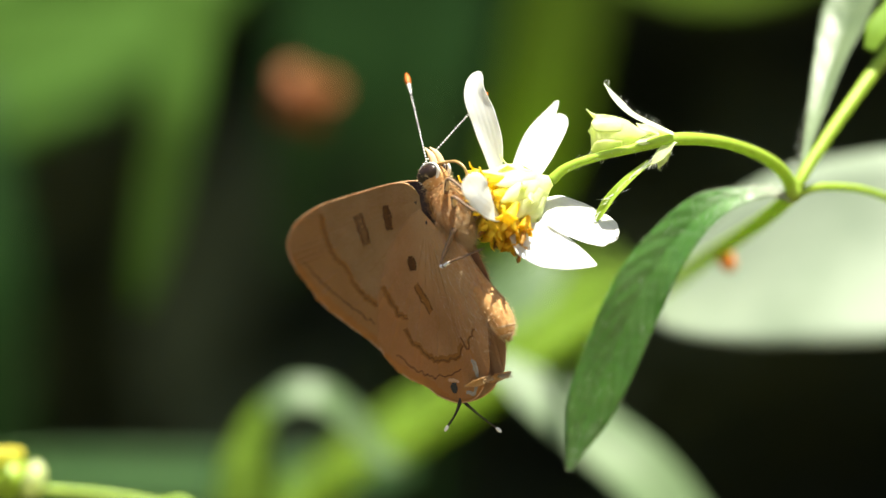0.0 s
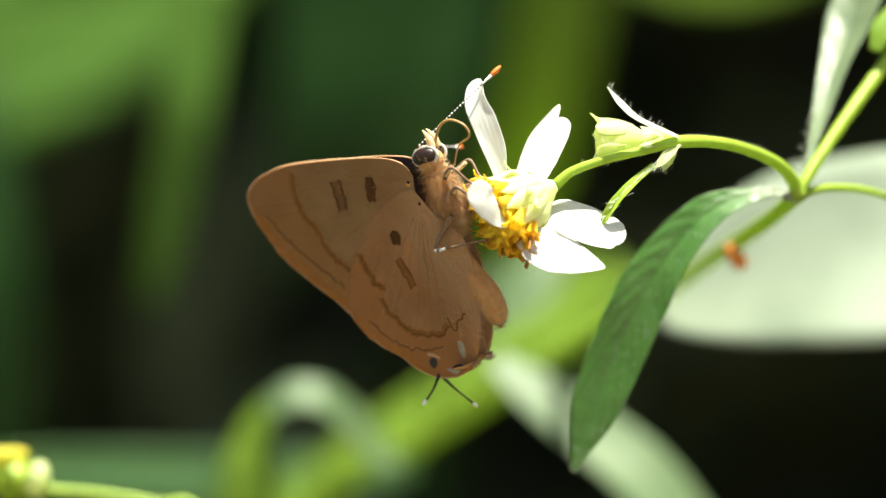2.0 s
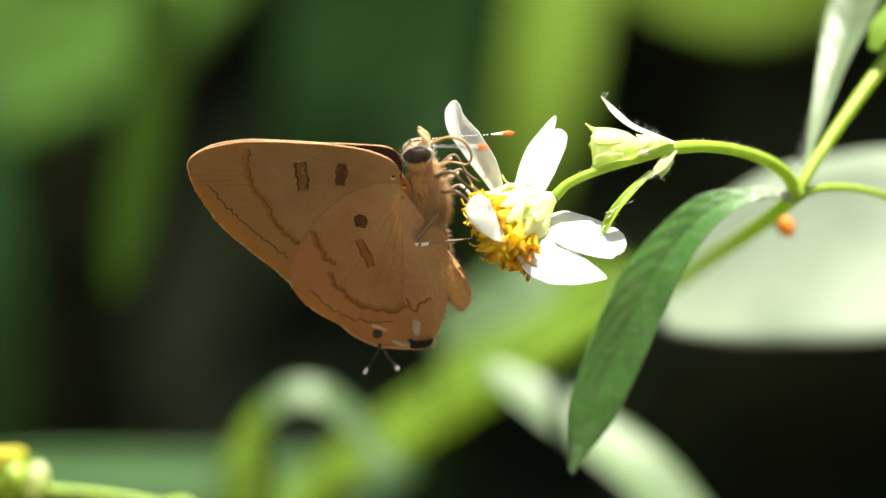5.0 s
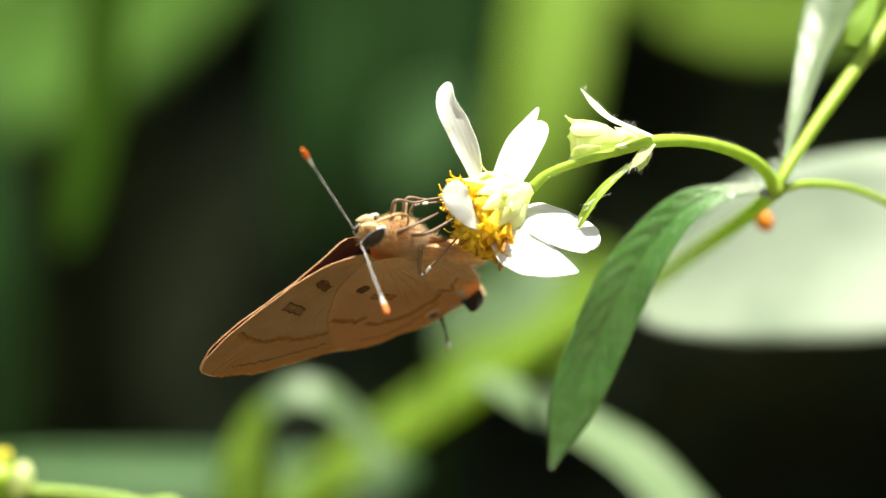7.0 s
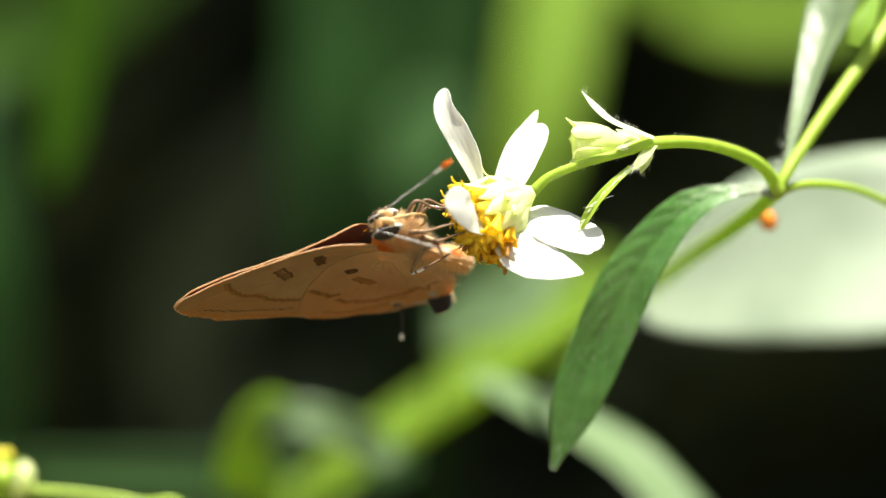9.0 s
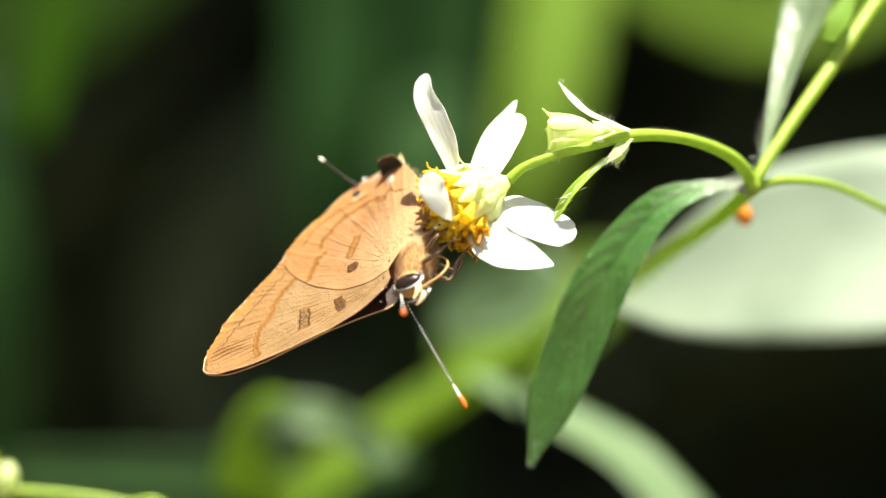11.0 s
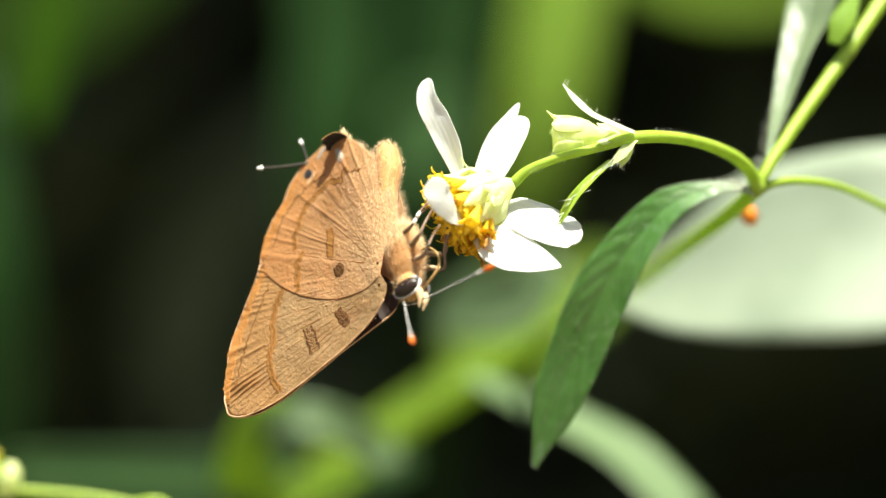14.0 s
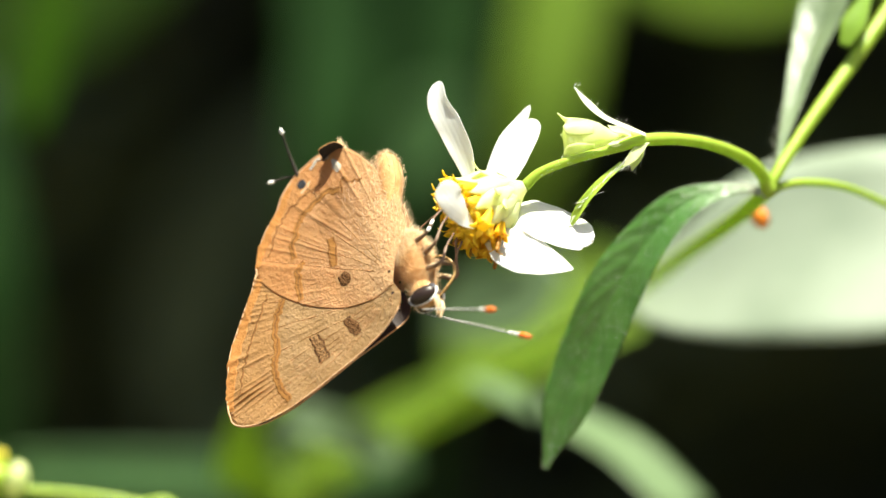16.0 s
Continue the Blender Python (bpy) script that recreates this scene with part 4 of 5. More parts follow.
def build_butterfly():
    t = thing("butterfly", (0, 0, 0), "orange-brown butterfly with folded wings, feeding on the flower", "butterfly")
    rng = random.Random(8)
    for side in (1, -1):
        who = "right" if side == 1 else "left"
        for hind, name, outline, root in ((False, "forewing", FORE, FORE_ROOT), (True, "hindwing", HIND, HIND_ROOT)):
            geo, cut = wing(outline, root, side, hind)
            w = part(name, geo, (WING, INNER if hind else WING_TOP), t, "orange-brown underside with dark scalloped lines")
            for i, p in enumerate(w.data.polygons):
                p.material_index = 0 if i < cut else 1
            both = np.array([zones(p[0], p[1], hind) for p in geo[0][:len(geo[0]) // 2]], dtype=np.float32)
            both[:, 1] *= 1.0 if hind else 0.3
            for k, zone in enumerate(("outer", "basal")):
                w.data.attributes.new(zone, "FLOAT", "POINT").data.foreach_set("value", np.tile(both[:, k], 2))
            rim = curve([(a, b, 0) for a, b in outline], 240)
            lo, hi = ((15, 195), (65, 165))[1 if hind else 0]
            part("fringe", tube([(q.x, q.y, side * (wing_height(q.x, q.y, hind) - 0.03)) for q in rim[lo:hi:5]], [0.07, 0.07], 60, 5), EDGE, w)
            for k in range(lo + 10, hi - 5, 17 if hind else 15):
                q = rim[k]
                pts = []
                for u in [0.12 + 0.0721 * j for j in range(13)]:
                    f, d = root[0] + (q.x - root[0]) * u, root[1] + (q.y - root[1]) * u
                    f -= 0.5 * math.sin(u * 3.1) * (0.4 if hind else 0.6)
                    pts.append((f, d, side * (wing_height(f, d, hind) - 0.01)))
                part("vein", tube(pts, [0.04, 0.045, 0.026], 26, 5), WING, w)
            for pts, width, mat, label in ((([(-5.31, 6.15), (-5.91, 6.33), (-6.57, 6.53)], [0.7, 1.3, 0.9], 'm', 'dark brown round spot'),
            ([(-7.8, 6.92), (-9.2, 6.62), (-10.7, 6.34)], [0.5, 0.6, 0.5], 'f', ''),
            ([(-7.88, 7.25), (-9.27, 6.95), (-10.78, 6.64)], [0.22, 0.22, 0.2], 'l', ''),
            ([(-7.73, 6.6), (-9.13, 6.3), (-10.62, 6.05)], [0.22, 0.22, 0.2], 'l', ''),
            ([(-6.26, 10.81), (-7.34, 10.79), (-8.49, 10.47), (-9.16, 10.35), (-10.05, 9.66)], [0.44, 0.38, 0.44, 0.38, 0.4], 'l', 'wavy brown line'),
            ([(-10.71, 10.18), (-11.91, 10.14), (-13.02, 9.39), (-13.84, 9.06), (-14.66, 8.06), (-15.24, 6.64), (-15.39, 5.19), (-14.76, 3.96)], [0.4, 0.36, 0.42, 0.36, 0.4, 0.36, 0.4], 'l', 'wavy brown line'),
            ([(-14.16, 3.72), (-15.01, 3.74), (-15.4, 3.37), (-14.51, 2.37), (-14.34, 1.53)], [0.2, 0.22, 0.2, 0.22, 0.2], 'l', ''),
            ([(-12.27, 12.31), (-14.12, 11.24), (-15.5, 9.73), (-16.44, 7.78), (-16.62, 5.55)], [0.13, 0.15, 0.13], 'l', ''),
            ([(-16.44, 3.52), (-17.16, 3.42), (-18.01, 3.75)], [0.4, 0.8, 0.4], 's', 'silvery blue scale patch'),
            ([(-18.59, 6.01), (-19.0, 5.19), (-18.51, 3.95)], [0.3, 0.4, 0.3], 's', 'pale scale line'),
            ([(-17.35, 7.55), (-17.76, 7.32), (-18.08, 7.05)], [0.5, 1.0, 0.5], 'b', 'black eyespot'),
            ([(-16.8, 7.6), (-17.03, 6.9), (-17.54, 6.44)], [0.25, 0.3, 0.25], 'e', 'orange crescent'),
            ([(-11.75, 13.77), (-13.1, 13.01), (-14.35, 11.96), (-15.89, 10.27), (-17.22, 9.22), (-18.19, 8.29)], [0.4, 0.8, 0.9, 0.8, 0.7, 0.4], 'o', 'orange margin band')) if hind else (([(-0.07, 6.74), (-0.96, 7.04), (-2.22, 7.41)], [0.75, 1.05, 0.8], 'm', 'dark brown cell spot'),
            ([(0.66, 10.48), (-0.76, 10.59), (-2.17, 10.76)], [1.0, 1.05, 0.9], 'm', 'dark brown bar'),
            ([(2.71, 14.74), (0.85, 15.35), (-1.37, 15.12), (-3.15, 14.4), (-4.82, 14.21), (-6.38, 13.22), (-7.46, 12.49)], [0.36, 0.44, 0.4, 0.44, 0.36, 0.44, 0.4], 'l', 'wavy brown line'),
            ([(-0.21, 19.08), (-3.12, 17.75), (-5.28, 16.33), (-7.23, 14.84), (-8.84, 13.66)], [0.12, 0.16, 0.14, 0.16, 0.12], 'l', ''),
            ([(0.74, 20.14), (-1.02, 19.86), (-2.87, 19.15), (-5.08, 18.0), (-7.35, 16.3), (-9.43, 14.73), (-10.7, 13.87)], [0.5, 0.9, 1.0, 1.0, 0.9, 0.8, 0.5], 'o', 'orange margin band'))):
                wavy = mat == "l" and len(pts) > 4 and label
                tone = {"m": FILL if "bar" in label else MARK, "l": SHADE if wavy else LINE, "s": SILVER, "b": BLACK, "e": EDGE, "o": BAND, "f": SHADE}[mat]
                bend = 0.2 if mat in "le" and len(pts) > 4 else 0.0
                part("marking", on_wing(pts, [w0 * (1.6 if wavy else 1) for w0 in width], side, hind, 0.03, scallop=bend), tone, w, label)
                if wavy:
                    part("marking", on_wing([(a - 0.14, b - 0.1) for a, b in pts], [0.2, 0.24, 0.18, 0.24, 0.18], side, hind, 0.045, scallop=bend), LINE, w)
                elif tone is FILL:
                    for off in (-0.4, 0.4):
                        part("marking", on_wing([(a, b + off * width[1]) for a, b in pts], [0.16, 0.2, 0.16], side, hind, 0.04), MARK, w)
            if hind:
                geo = blade([(-18.5, 3.4, side * 0.2), (-18.8, 3.4, side * 0.8), (-18.8, 3.5, side * 1.6), (-18.5, 4.1, side * 2.4)], [1.6, 2.3, 2.4, 1.2], (1.0, 0.0, side * 0.15), 0.14, 0.16, 24, 10, seed=5, tip=0.3)
                lobe = part("lobe", geo, (BLACK, FUR), w, "black anal lobe with a brown back")
                half = len(geo[0]) // 2
                for p in lobe.data.polygons:
                    p.material_index = 0 if all(q < half for q in p.vertices) else 1
                rows = []
                for _ in range(90):
                    p = Vector((-18.75 + rng.uniform(-0.1, 0.1), 2.35 + rng.uniform(0, 0.2), side * rng.uniform(0.2, 1.6)))
                    rows.append((p, p + Vector((rng.uniform(-0.5, 0.2), -rng.uniform(0.1, 0.6), side * rng.uniform(0.0, 0.6)))))
                part("lobe_fringe", spikes(rows, 0.04), PALE_FUR, lobe)
                tb = Vector((-19.0, 7.35, side * wing_height(-19.0, 7.35, True)))
                run = Vector((-1.7, 1.45, 1.26)) if side == 1 else Vector((-3.5, -1.4, -1.2))
                shaft = tube([tb - run * 0.12, tb + run * 0.3 + Vector((-0.2, 0, 0)), tb + run * 0.65 + Vector((-0.15, 0, 0)), tb + run], [0.2, 0.12, 0.09, 0.11], 20, 7)
                tail = part("tail", join(shaft, ball(tb + run * 1.04, (0.18, 0.18, 0.34), run, 10, 7)), (TAIL_MAT, WHITE), w, "thin black tail tipped white", pivot=tb)
                for p in tail.data.polygons:
                    p.material_index = 1 if p.index >= len(shaft[1]) else 0
                TAILS.append((tail, run))
                rows = []
                for q in rim[hi + 15:hi + 55]:
                    p = Vector((q.x, q.y, side * wing_height(q.x, q.y, True)))
                    for _ in range(5):
                        rows.append((p + Vector((rng.uniform(-0.3, 0.6), rng.uniform(-0.1, 0.5), 0)), p + Vector((rng.uniform(-0.8, 0.1), -rng.uniform(0.1, 0.7), side * rng.uniform(-0.1, 0.4)))))
                for _ in range(700):
                    f, d = rng.uniform(-15.5, -5), rng.uniform(0, 1.0) ** 1.6 * 5 - 0.4
                    p = Vector((f, d, side * (wing_height(f, d, True) + 0.006)))
                    rows.append((p, p + Vector((-rng.uniform(0.4, 1.2), -rng.uniform(-0.2, 0.6), side * rng.uniform(-0.02, 0.02)))))
                part("hair", spikes(rows, 0.012), WING_HAIR, w)
    thorax = ball((-3.7, -0.2, 0), (1.3, 1.4, 2.9), (1, 0.1, 0), 20, 14, 0.02)
    part("thorax", thorax, FUR, t, "furry rust-brown thorax")
    part("hair", fuzz(skin(thorax), 4200, 0.9, (-0.9, -0.2, 0), 3, 0.012, 0.5, 0.35), FUR, t)
    part("hair", fuzz([q for q in skin(thorax) if q[0].y < -0.3], 2200, 0.8, (-0.7, -0.5, 0), 4, 0.010, 0.55, 0.35), PALE_FUR, t)
    part("hair", fuzz([q for q in skin(thorax) if q[0].x < -3.5], 1800, 1.4, (-1.4, -0.3, 0), 14, 0.012, 0.45, 0.35), PALE_FUR, t)
    ab = [(-5.8, 0.4, 0), (-8.2, 0.6, 0), (-11, 0.1, 0), (-13.4, -0.6, 0), (-15.4, -0.8, 0), (-16.5, -0.7, 0)]
    abdomen = tube(ab, [0.7, 0.75, 0.95, 1.2, 1.0, 0.12], 40, 16, 0.015)
    part("abdomen", abdomen, FUR, t, "brown segmented abdomen")
    rings = []
    for k, q in enumerate(curve(ab, 9)[1:-1]):
        rings.append(ball(q, (along([0.72, 0.77, 0.97, 1.22, 1.02, 0.2], (k + 1) / 9),) * 2 + (0.3,), (-1, -0.15 + 0.05 * k, 0), 16, 8))
    part("abdomen_ring", join(*rings), INNER, t)
    part("hair", fuzz([(p, Vector((0, p[1] + 0.8, p[2]))) for p in abdomen[0]], 700, 0.5, (-0.6, 0, 0), 5, 0.025, 0.4), PALE_FUR, t)
    head = part("head", ball((-0.5, 0.05, 0), (1.25, 1.25, 1.35), (1, 0, 0), 18, 12, 0.02), FUR, t, "small furry head")
    for s in (1, -1):
        part("eye", ball((0.05, 0.0, 0.75 * s), (0.8, 1.28, 0.66), None, 20, 14), EYE_MAT, head, "large dark brown eye")
        ring = [Vector((0.05 + 0.88 * math.cos(a), 1.36 * math.sin(a), 0.72 * s)) for a in [2 * math.pi * k / 18 for k in range(19)]]
        part("eye_rim", tube(ring, [0.05, 0.04, 0.06, 0.15, 0.13, 0.06], 54, 8, 0.15), WHITE, head, "white scaly rim round the eye")
        part("palp", tube([(0.5, -0.9, 0.45 * s), (1.4, -0.9, 0.4 * s), (2.3, -0.5, 0.3 * s)], [0.35, 0.3, 0.08], 12, 8, 0.06), PALE_FUR, head)
    part("hair", fuzz(skin(ball((-0.5, 0.05, 0), (1.2, 1.2, 1.1), (1, 0, 0))), 420, 0.7, (0.2, 0, 0), 6, 0.025, 0.5), PALE_FUR, head)
    tongue = part("proboscis", tube([(-0.25, -0.31, 0.0),
    (1.03, -1.16, 0.0),
    (2.15, -2.19, 0.0),
    (2.34, -3.42, 0.0),
    (1.48, -4.61, 0.0),
    (0.42, -4.7, 0.0),
    (-0.09, -3.3, 0.0),
    (-1.56, -2.14, 0.0)], [0.16, 0.14, 0.13, 0.12, 0.1, 0.09, 0.07], 50, 8), TAWNY, t, "long curved amber proboscis", pivot=(0.3, -0.9, 0))
    feelers = []
    for s in (1, -1):
        base = Vector((1.0, 0.75, 0.45 * s))
        L = 11.0
        shaft = tube([base, base + Vector((0, 0, L * 0.5)), base + Vector((0, 0, L * 0.8))], [0.06, 0.055, 0.07], 20, 7)
        an = part("antenna", shaft, BLACK, t, "black antenna ringed with white, orange at its tip", pivot=base)
        bands = [tube([base + Vector((0, 0, 0.35 * k + 0.4)), base + Vector((0, 0, 0.35 * k + 0.53))], [0.07, 0.07], 2, 7) for k in range(23)]
        part("band", join(*bands), WHITE, an)
        part("club", tube([base + Vector((0, 0, L * 0.78)), base + Vector((0, 0, L * 0.86)), base + Vector((0, 0, L * 0.9))], [0.08, 0.13, 0.17], 8, 9), WHITE, an)
        part("tip", tube([base + Vector((0, 0, L * 0.89)), base + Vector((0, 0, L * 0.95)), base + Vector((0, 0, L))], [0.2, 0.25, 0.12], 8, 9), ORANGE, an, "orange antenna tip")
        feelers.append(an)
        for pts in (((-2.3, -1.2, 0.7 * s), (-1.6, -2.8, 1.5 * s), (-3.2, -3.6, 1.0 * s), (-4.2, -4.6, 0.8 * s)),
                    ((-3.8, -1.5, 0.8 * s), (-3.4, -3.0, 2.0 * s), (-5.0, -3.9, 1.5 * s), (-6.0, -4.9, 1.2 * s))):
            leg = part("leg", tube(pts, [0.24, 0.15, 0.12, 0.09], 24, 8, 0.05), LEG, t)
            part("leg_band", tube([Vector(pts[0]) + (Vector(pts[1]) - Vector(pts[0])) * 0.25, Vector(pts[0]) + (Vector(pts[1]) - Vector(pts[0])) * 0.85], [0.23, 0.18], 5, 8, 0.05), PALE_FUR, leg)
        # one hind leg rests back along the wing, the other is drawn up to the flower
        pts = ((-5.6, -0.9, 1.2 * s), (-7.9, 1.6, 1.9 * s), (-8.2, 0.0, 1.9 * s), (-8.6, -3.4, 1.3 * s)) if s == 1 else ((-5.2, -1.2, -1.1), (-4.9, -2.6, -1.9), (-6.1, -3.6, -1.6), (-6.9, -4.7, -1.2))
        leg = part("leg", tube([pts[0], pts[1], pts[2], pts[3]], [0.24, 0.15, 0.11, 0.08], 26, 8, 0.04), LEG, t, "thin leg banded white")
        for u in (0.36, 0.5):
            q = curve(pts, 20)
            k = int(u * 20)
            part("leg_band", tube(q[k:k + 3], [0.17, 0.15], 4, 8), WHITE, leg)
    return t, feelers, tongue


BUTTERFLY, FEELERS, TONGUE = build_butterfly()


# ---- what moves, and when ----
FLIGHT = [(0.0, -0.82, 0.0, 6.68, -107.8, -65.2, 152.6),
    (0.5, -1.24, 0.0, 7.21, -111.4, -65.4, 158.3),
    (0.8, -1.25, 0.0, 7.21, -113.6, -65.4, 161.8),
    (1.0, -1.03, 0.0, 7.27, -120.8, -66.3, 170.3),
    (1.5, -1.61, 0.0, 7.65, -127.2, -66.8, -178.8),
    (2.0, -1.23, 0.0, 8.28, -133.5, -69.1, -170.5),
    (2.5, -1.03, 0.0, 8.82, -141.4, -71.0, -160.6),
    (3.0, -1.03, 0.0, 8.57, -151.6, -68.6, -147.1),
    (3.5, -1.79, 0.0, 8.97, -153.0, -64.4, -139.7),
    (5.8, -2.56, -5.0, 7.26, -161.3, -43.7, -100.4),
    (6.0, -3.18, -5.0, 5.62, -161.6, -33.5, -97.6),
    (6.2, -3.83, -5.0, 5.28, -163.0, -26.7, -96.2),
    (6.4, -4.13, -5.0, 4.55, -160.6, -23.9, -99.2),
    (6.5, -4.55, -5.0, 3.97, -160.1, -21.2, -102.0),
    (6.6, -6.29, -5.0, 0.55, -118.6, -0.5, -137.3),
    (6.7, -6.33, -5.0, 1.0, -128.3, -5.0, -132.8),
    (6.8, -6.36, -5.0, 1.36, 43.9, -172.1, 51.2),
    (7.0, -6.38, -5.0, 1.56, -140.7, -9.3, -126.3),
    (7.5, -6.51, -5.0, 1.45, -153.3, -12.9, -124.2),
    (8.0, -5.42, -5.0, 2.65, -157.3, -18.4, -120.1),
    (8.5, -5.52, -5.0, 2.9, -160.0, -18.1, -119.6),
    (9.0, -5.08, -5.0, 2.16, -156.7, -13.9, -114.5),
    (9.2, -4.64, -5.0, 1.73, -158.6, -9.6, -109.6),
    (11.3, -2.68, -5.0, -3.62, -158.3, 39.6, -95.3),
    (11.5, -5.63, -5.0, -1.68, -159.6, 41.1, -95.1),
    (11.7, -3.31, -5.0, -3.05, -156.1, 42.4, -87.5),
    (12.0, -3.64, -5.0, -3.15, -154.5, 45.7, -92.3),
    (12.5, -3.83, -5.0, -3.94, -152.5, 51.4, -100.7),
    (13.0, -3.98, -5.0, -3.43, -141.5, 55.7, -81.9),
    (13.2, -3.28, -5.0, -3.67, -137.1, 52.1, -76.1),
    (13.5, -3.36, -5.0, -3.57, -135.2, 51.6, -74.6),
    (14.0, -2.75, -5.0, -3.63, -132.1, 50.8, -72.3),
    (14.5, -2.06, -5.0, -3.61, -131.4, 47.6, -69.9),
    (15.0, -1.43, -5.0, -3.99, -132.0, 48.8, -66.7),
    (15.5, -1.86, -5.0, -4.22, -140.3, 45.5, -63.6),
    (16.0, -1.44, -5.0, -4.31, -133.3, 49.5, -64.4)]
RIGHT_FEELER = [(0.0, 0.471, -0.21, -0.856),
    (0.5, 0.418, -0.276, -0.865),
    (0.8, 0.511, -0.438, -0.74),
    (1.0, 0.23, -0.489, -0.841),
    (1.5, 0.197, -0.587, -0.785),
    (2.5, 0.501, -0.476, -0.723),
    (3.0, 0.313, -0.506, -0.804),
    (3.5, 0.323, -0.671, -0.668),
    (5.8, 0.157, -0.264, 0.952),
    (6.0, 0.422, -0.275, 0.864),
    (6.2, -0.039, -0.497, 0.867),
    (6.4, 0.157, -0.247, 0.956),
    (6.5, 0.207, -0.262, 0.943),
    (6.6, 0.155, -0.153, 0.976),
    (7.0, 0.39, -0.093, 0.916),
    (7.5, 0.502, -0.259, 0.825),
    (8.0, 0.462, -0.461, 0.758),
    (8.5, 0.549, -0.321, 0.772),
    (9.0, 0.283, -0.735, 0.616),
    (9.2, 0.192, -0.444, 0.875),
    (11.3, 0.768, -0.237, 0.595),
    (11.5, 0.821, -0.209, 0.531),
    (11.7, 0.847, -0.129, 0.516),
    (12.0, 0.939, -0.158, 0.306),
    (12.5, 0.851, -0.262, 0.455),
    (13.0, 0.373, -0.024, 0.928),
    (13.2, 0.829, -0.413, 0.378),
    (13.5, 0.681, -0.681, 0.269),
    (14.0, 0.285, -0.922, -0.264),
    (14.5, 0.772, -0.525, 0.358),
    (15.0, 0.93, -0.278, 0.242),
    (15.5, 0.943, 0.028, 0.332),
    (16.0, 0.672, -0.74, 0.025)]
LEFT_FEELER = [(0.0, 0.886, 0.211, -0.414),
    (0.5, 0.703, 0.306, -0.642),
    (0.8, 0.498, 0.407, -0.765),
    (1.0, 0.363, 0.427, -0.828),
    (1.5, -0.209, 0.181, -0.961),
    (2.5, -0.087, 0.326, -0.941),
    (3.0, -0.572, -0.026, -0.82),
    (3.5, -0.529, -0.11, -0.841),
    (5.8, -0.195, -0.905, -0.377),
    (6.0, -0.221, -0.904, -0.366),
    (6.2, -0.139, -0.82, -0.554),
    (6.4, -0.348, -0.6, -0.721),
    (6.5, -0.428, -0.45, -0.784),
    (6.6, 0.807, -0.549, -0.218),
    (7.0, 0.864, -0.377, -0.334),
    (7.5, 0.901, -0.268, -0.342),
    (8.0, 0.888, -0.269, -0.373),
    (8.5, 0.897, -0.215, -0.385),
    (9.0, 0.406, -0.914, -0.007),
    (9.2, 0.358, -0.931, -0.077),
    (11.3, 0.88, -0.222, -0.42),
    (11.5, 0.88, -0.167, -0.444),
    (11.7, 0.872, -0.046, -0.487),
    (12.0, 0.811, -0.131, -0.57),
    (12.5, 0.788, -0.282, -0.548),
    (13.0, 0.807, -0.224, -0.547),
    (13.2, 0.807, -0.307, -0.504),
    (13.5, 0.822, -0.309, -0.478),
    (14.0, 0.82, -0.249, -0.515),
    (14.5, 0.874, -0.105, -0.475),
    (15.0, 0.812, -0.11, -0.573),
    (15.5, 0.627, -0.369, -0.686),
    (16.0, 0.631, -0.669, -0.392)]
# seconds; sway of the herb in degrees; turn of the stalk and of the flower head on it
SWAY = [(0.0, 0.0, -0.0, 0.0),
    (0.5, 0.01, 0.31, 0.09),
    (1.0, 0.041, -0.01, -1.24),
    (1.5, 0.021, -0.92, -0.86),
    (2.0, 0.046, -0.82, -1.55),
    (2.5, 0.062, -0.89, -2.03),
    (3.0, 0.075, -1.45, -2.5),
    (3.5, 0.067, -1.57, -2.26),
    (6.0, -0.046, -4.45, -0.17),
    (6.5, -0.111, -4.02, 0.57),
    (7.0, -0.173, -2.16, 1.67),
    (7.5, -0.23, -3.94, 1.14),
    (8.0, -0.17, -3.07, -0.1),
    (8.5, -0.181, -2.12, -0.04),
    (9.0, -0.155, -2.75, 0.32),
    (11.5, -0.413, -0.97, 1.8),
    (12.0, -0.258, -1.65, 1.52),
    (12.5, -0.256, -1.55, 0.92),
    (13.0, -0.387, -0.91, 0.86),
    (13.5, -0.392, -1.29, 1.02),
    (14.0, -0.341, -1.59, 0.51),
    (14.5, -0.274, -1.72, 0.91),
    (15.0, -0.237, -2.08, 0.58),
    (15.5, -0.274, -1.97, 1.17),
    (16.0, -0.237, -1.9, 0.4)]


def aim(x, y, z, base):
    return Matrix.Translation(Vector(base) / 1000) @ Vector((x, y, z)).to_track_quat("Z", "X").to_matrix().to_4x4()


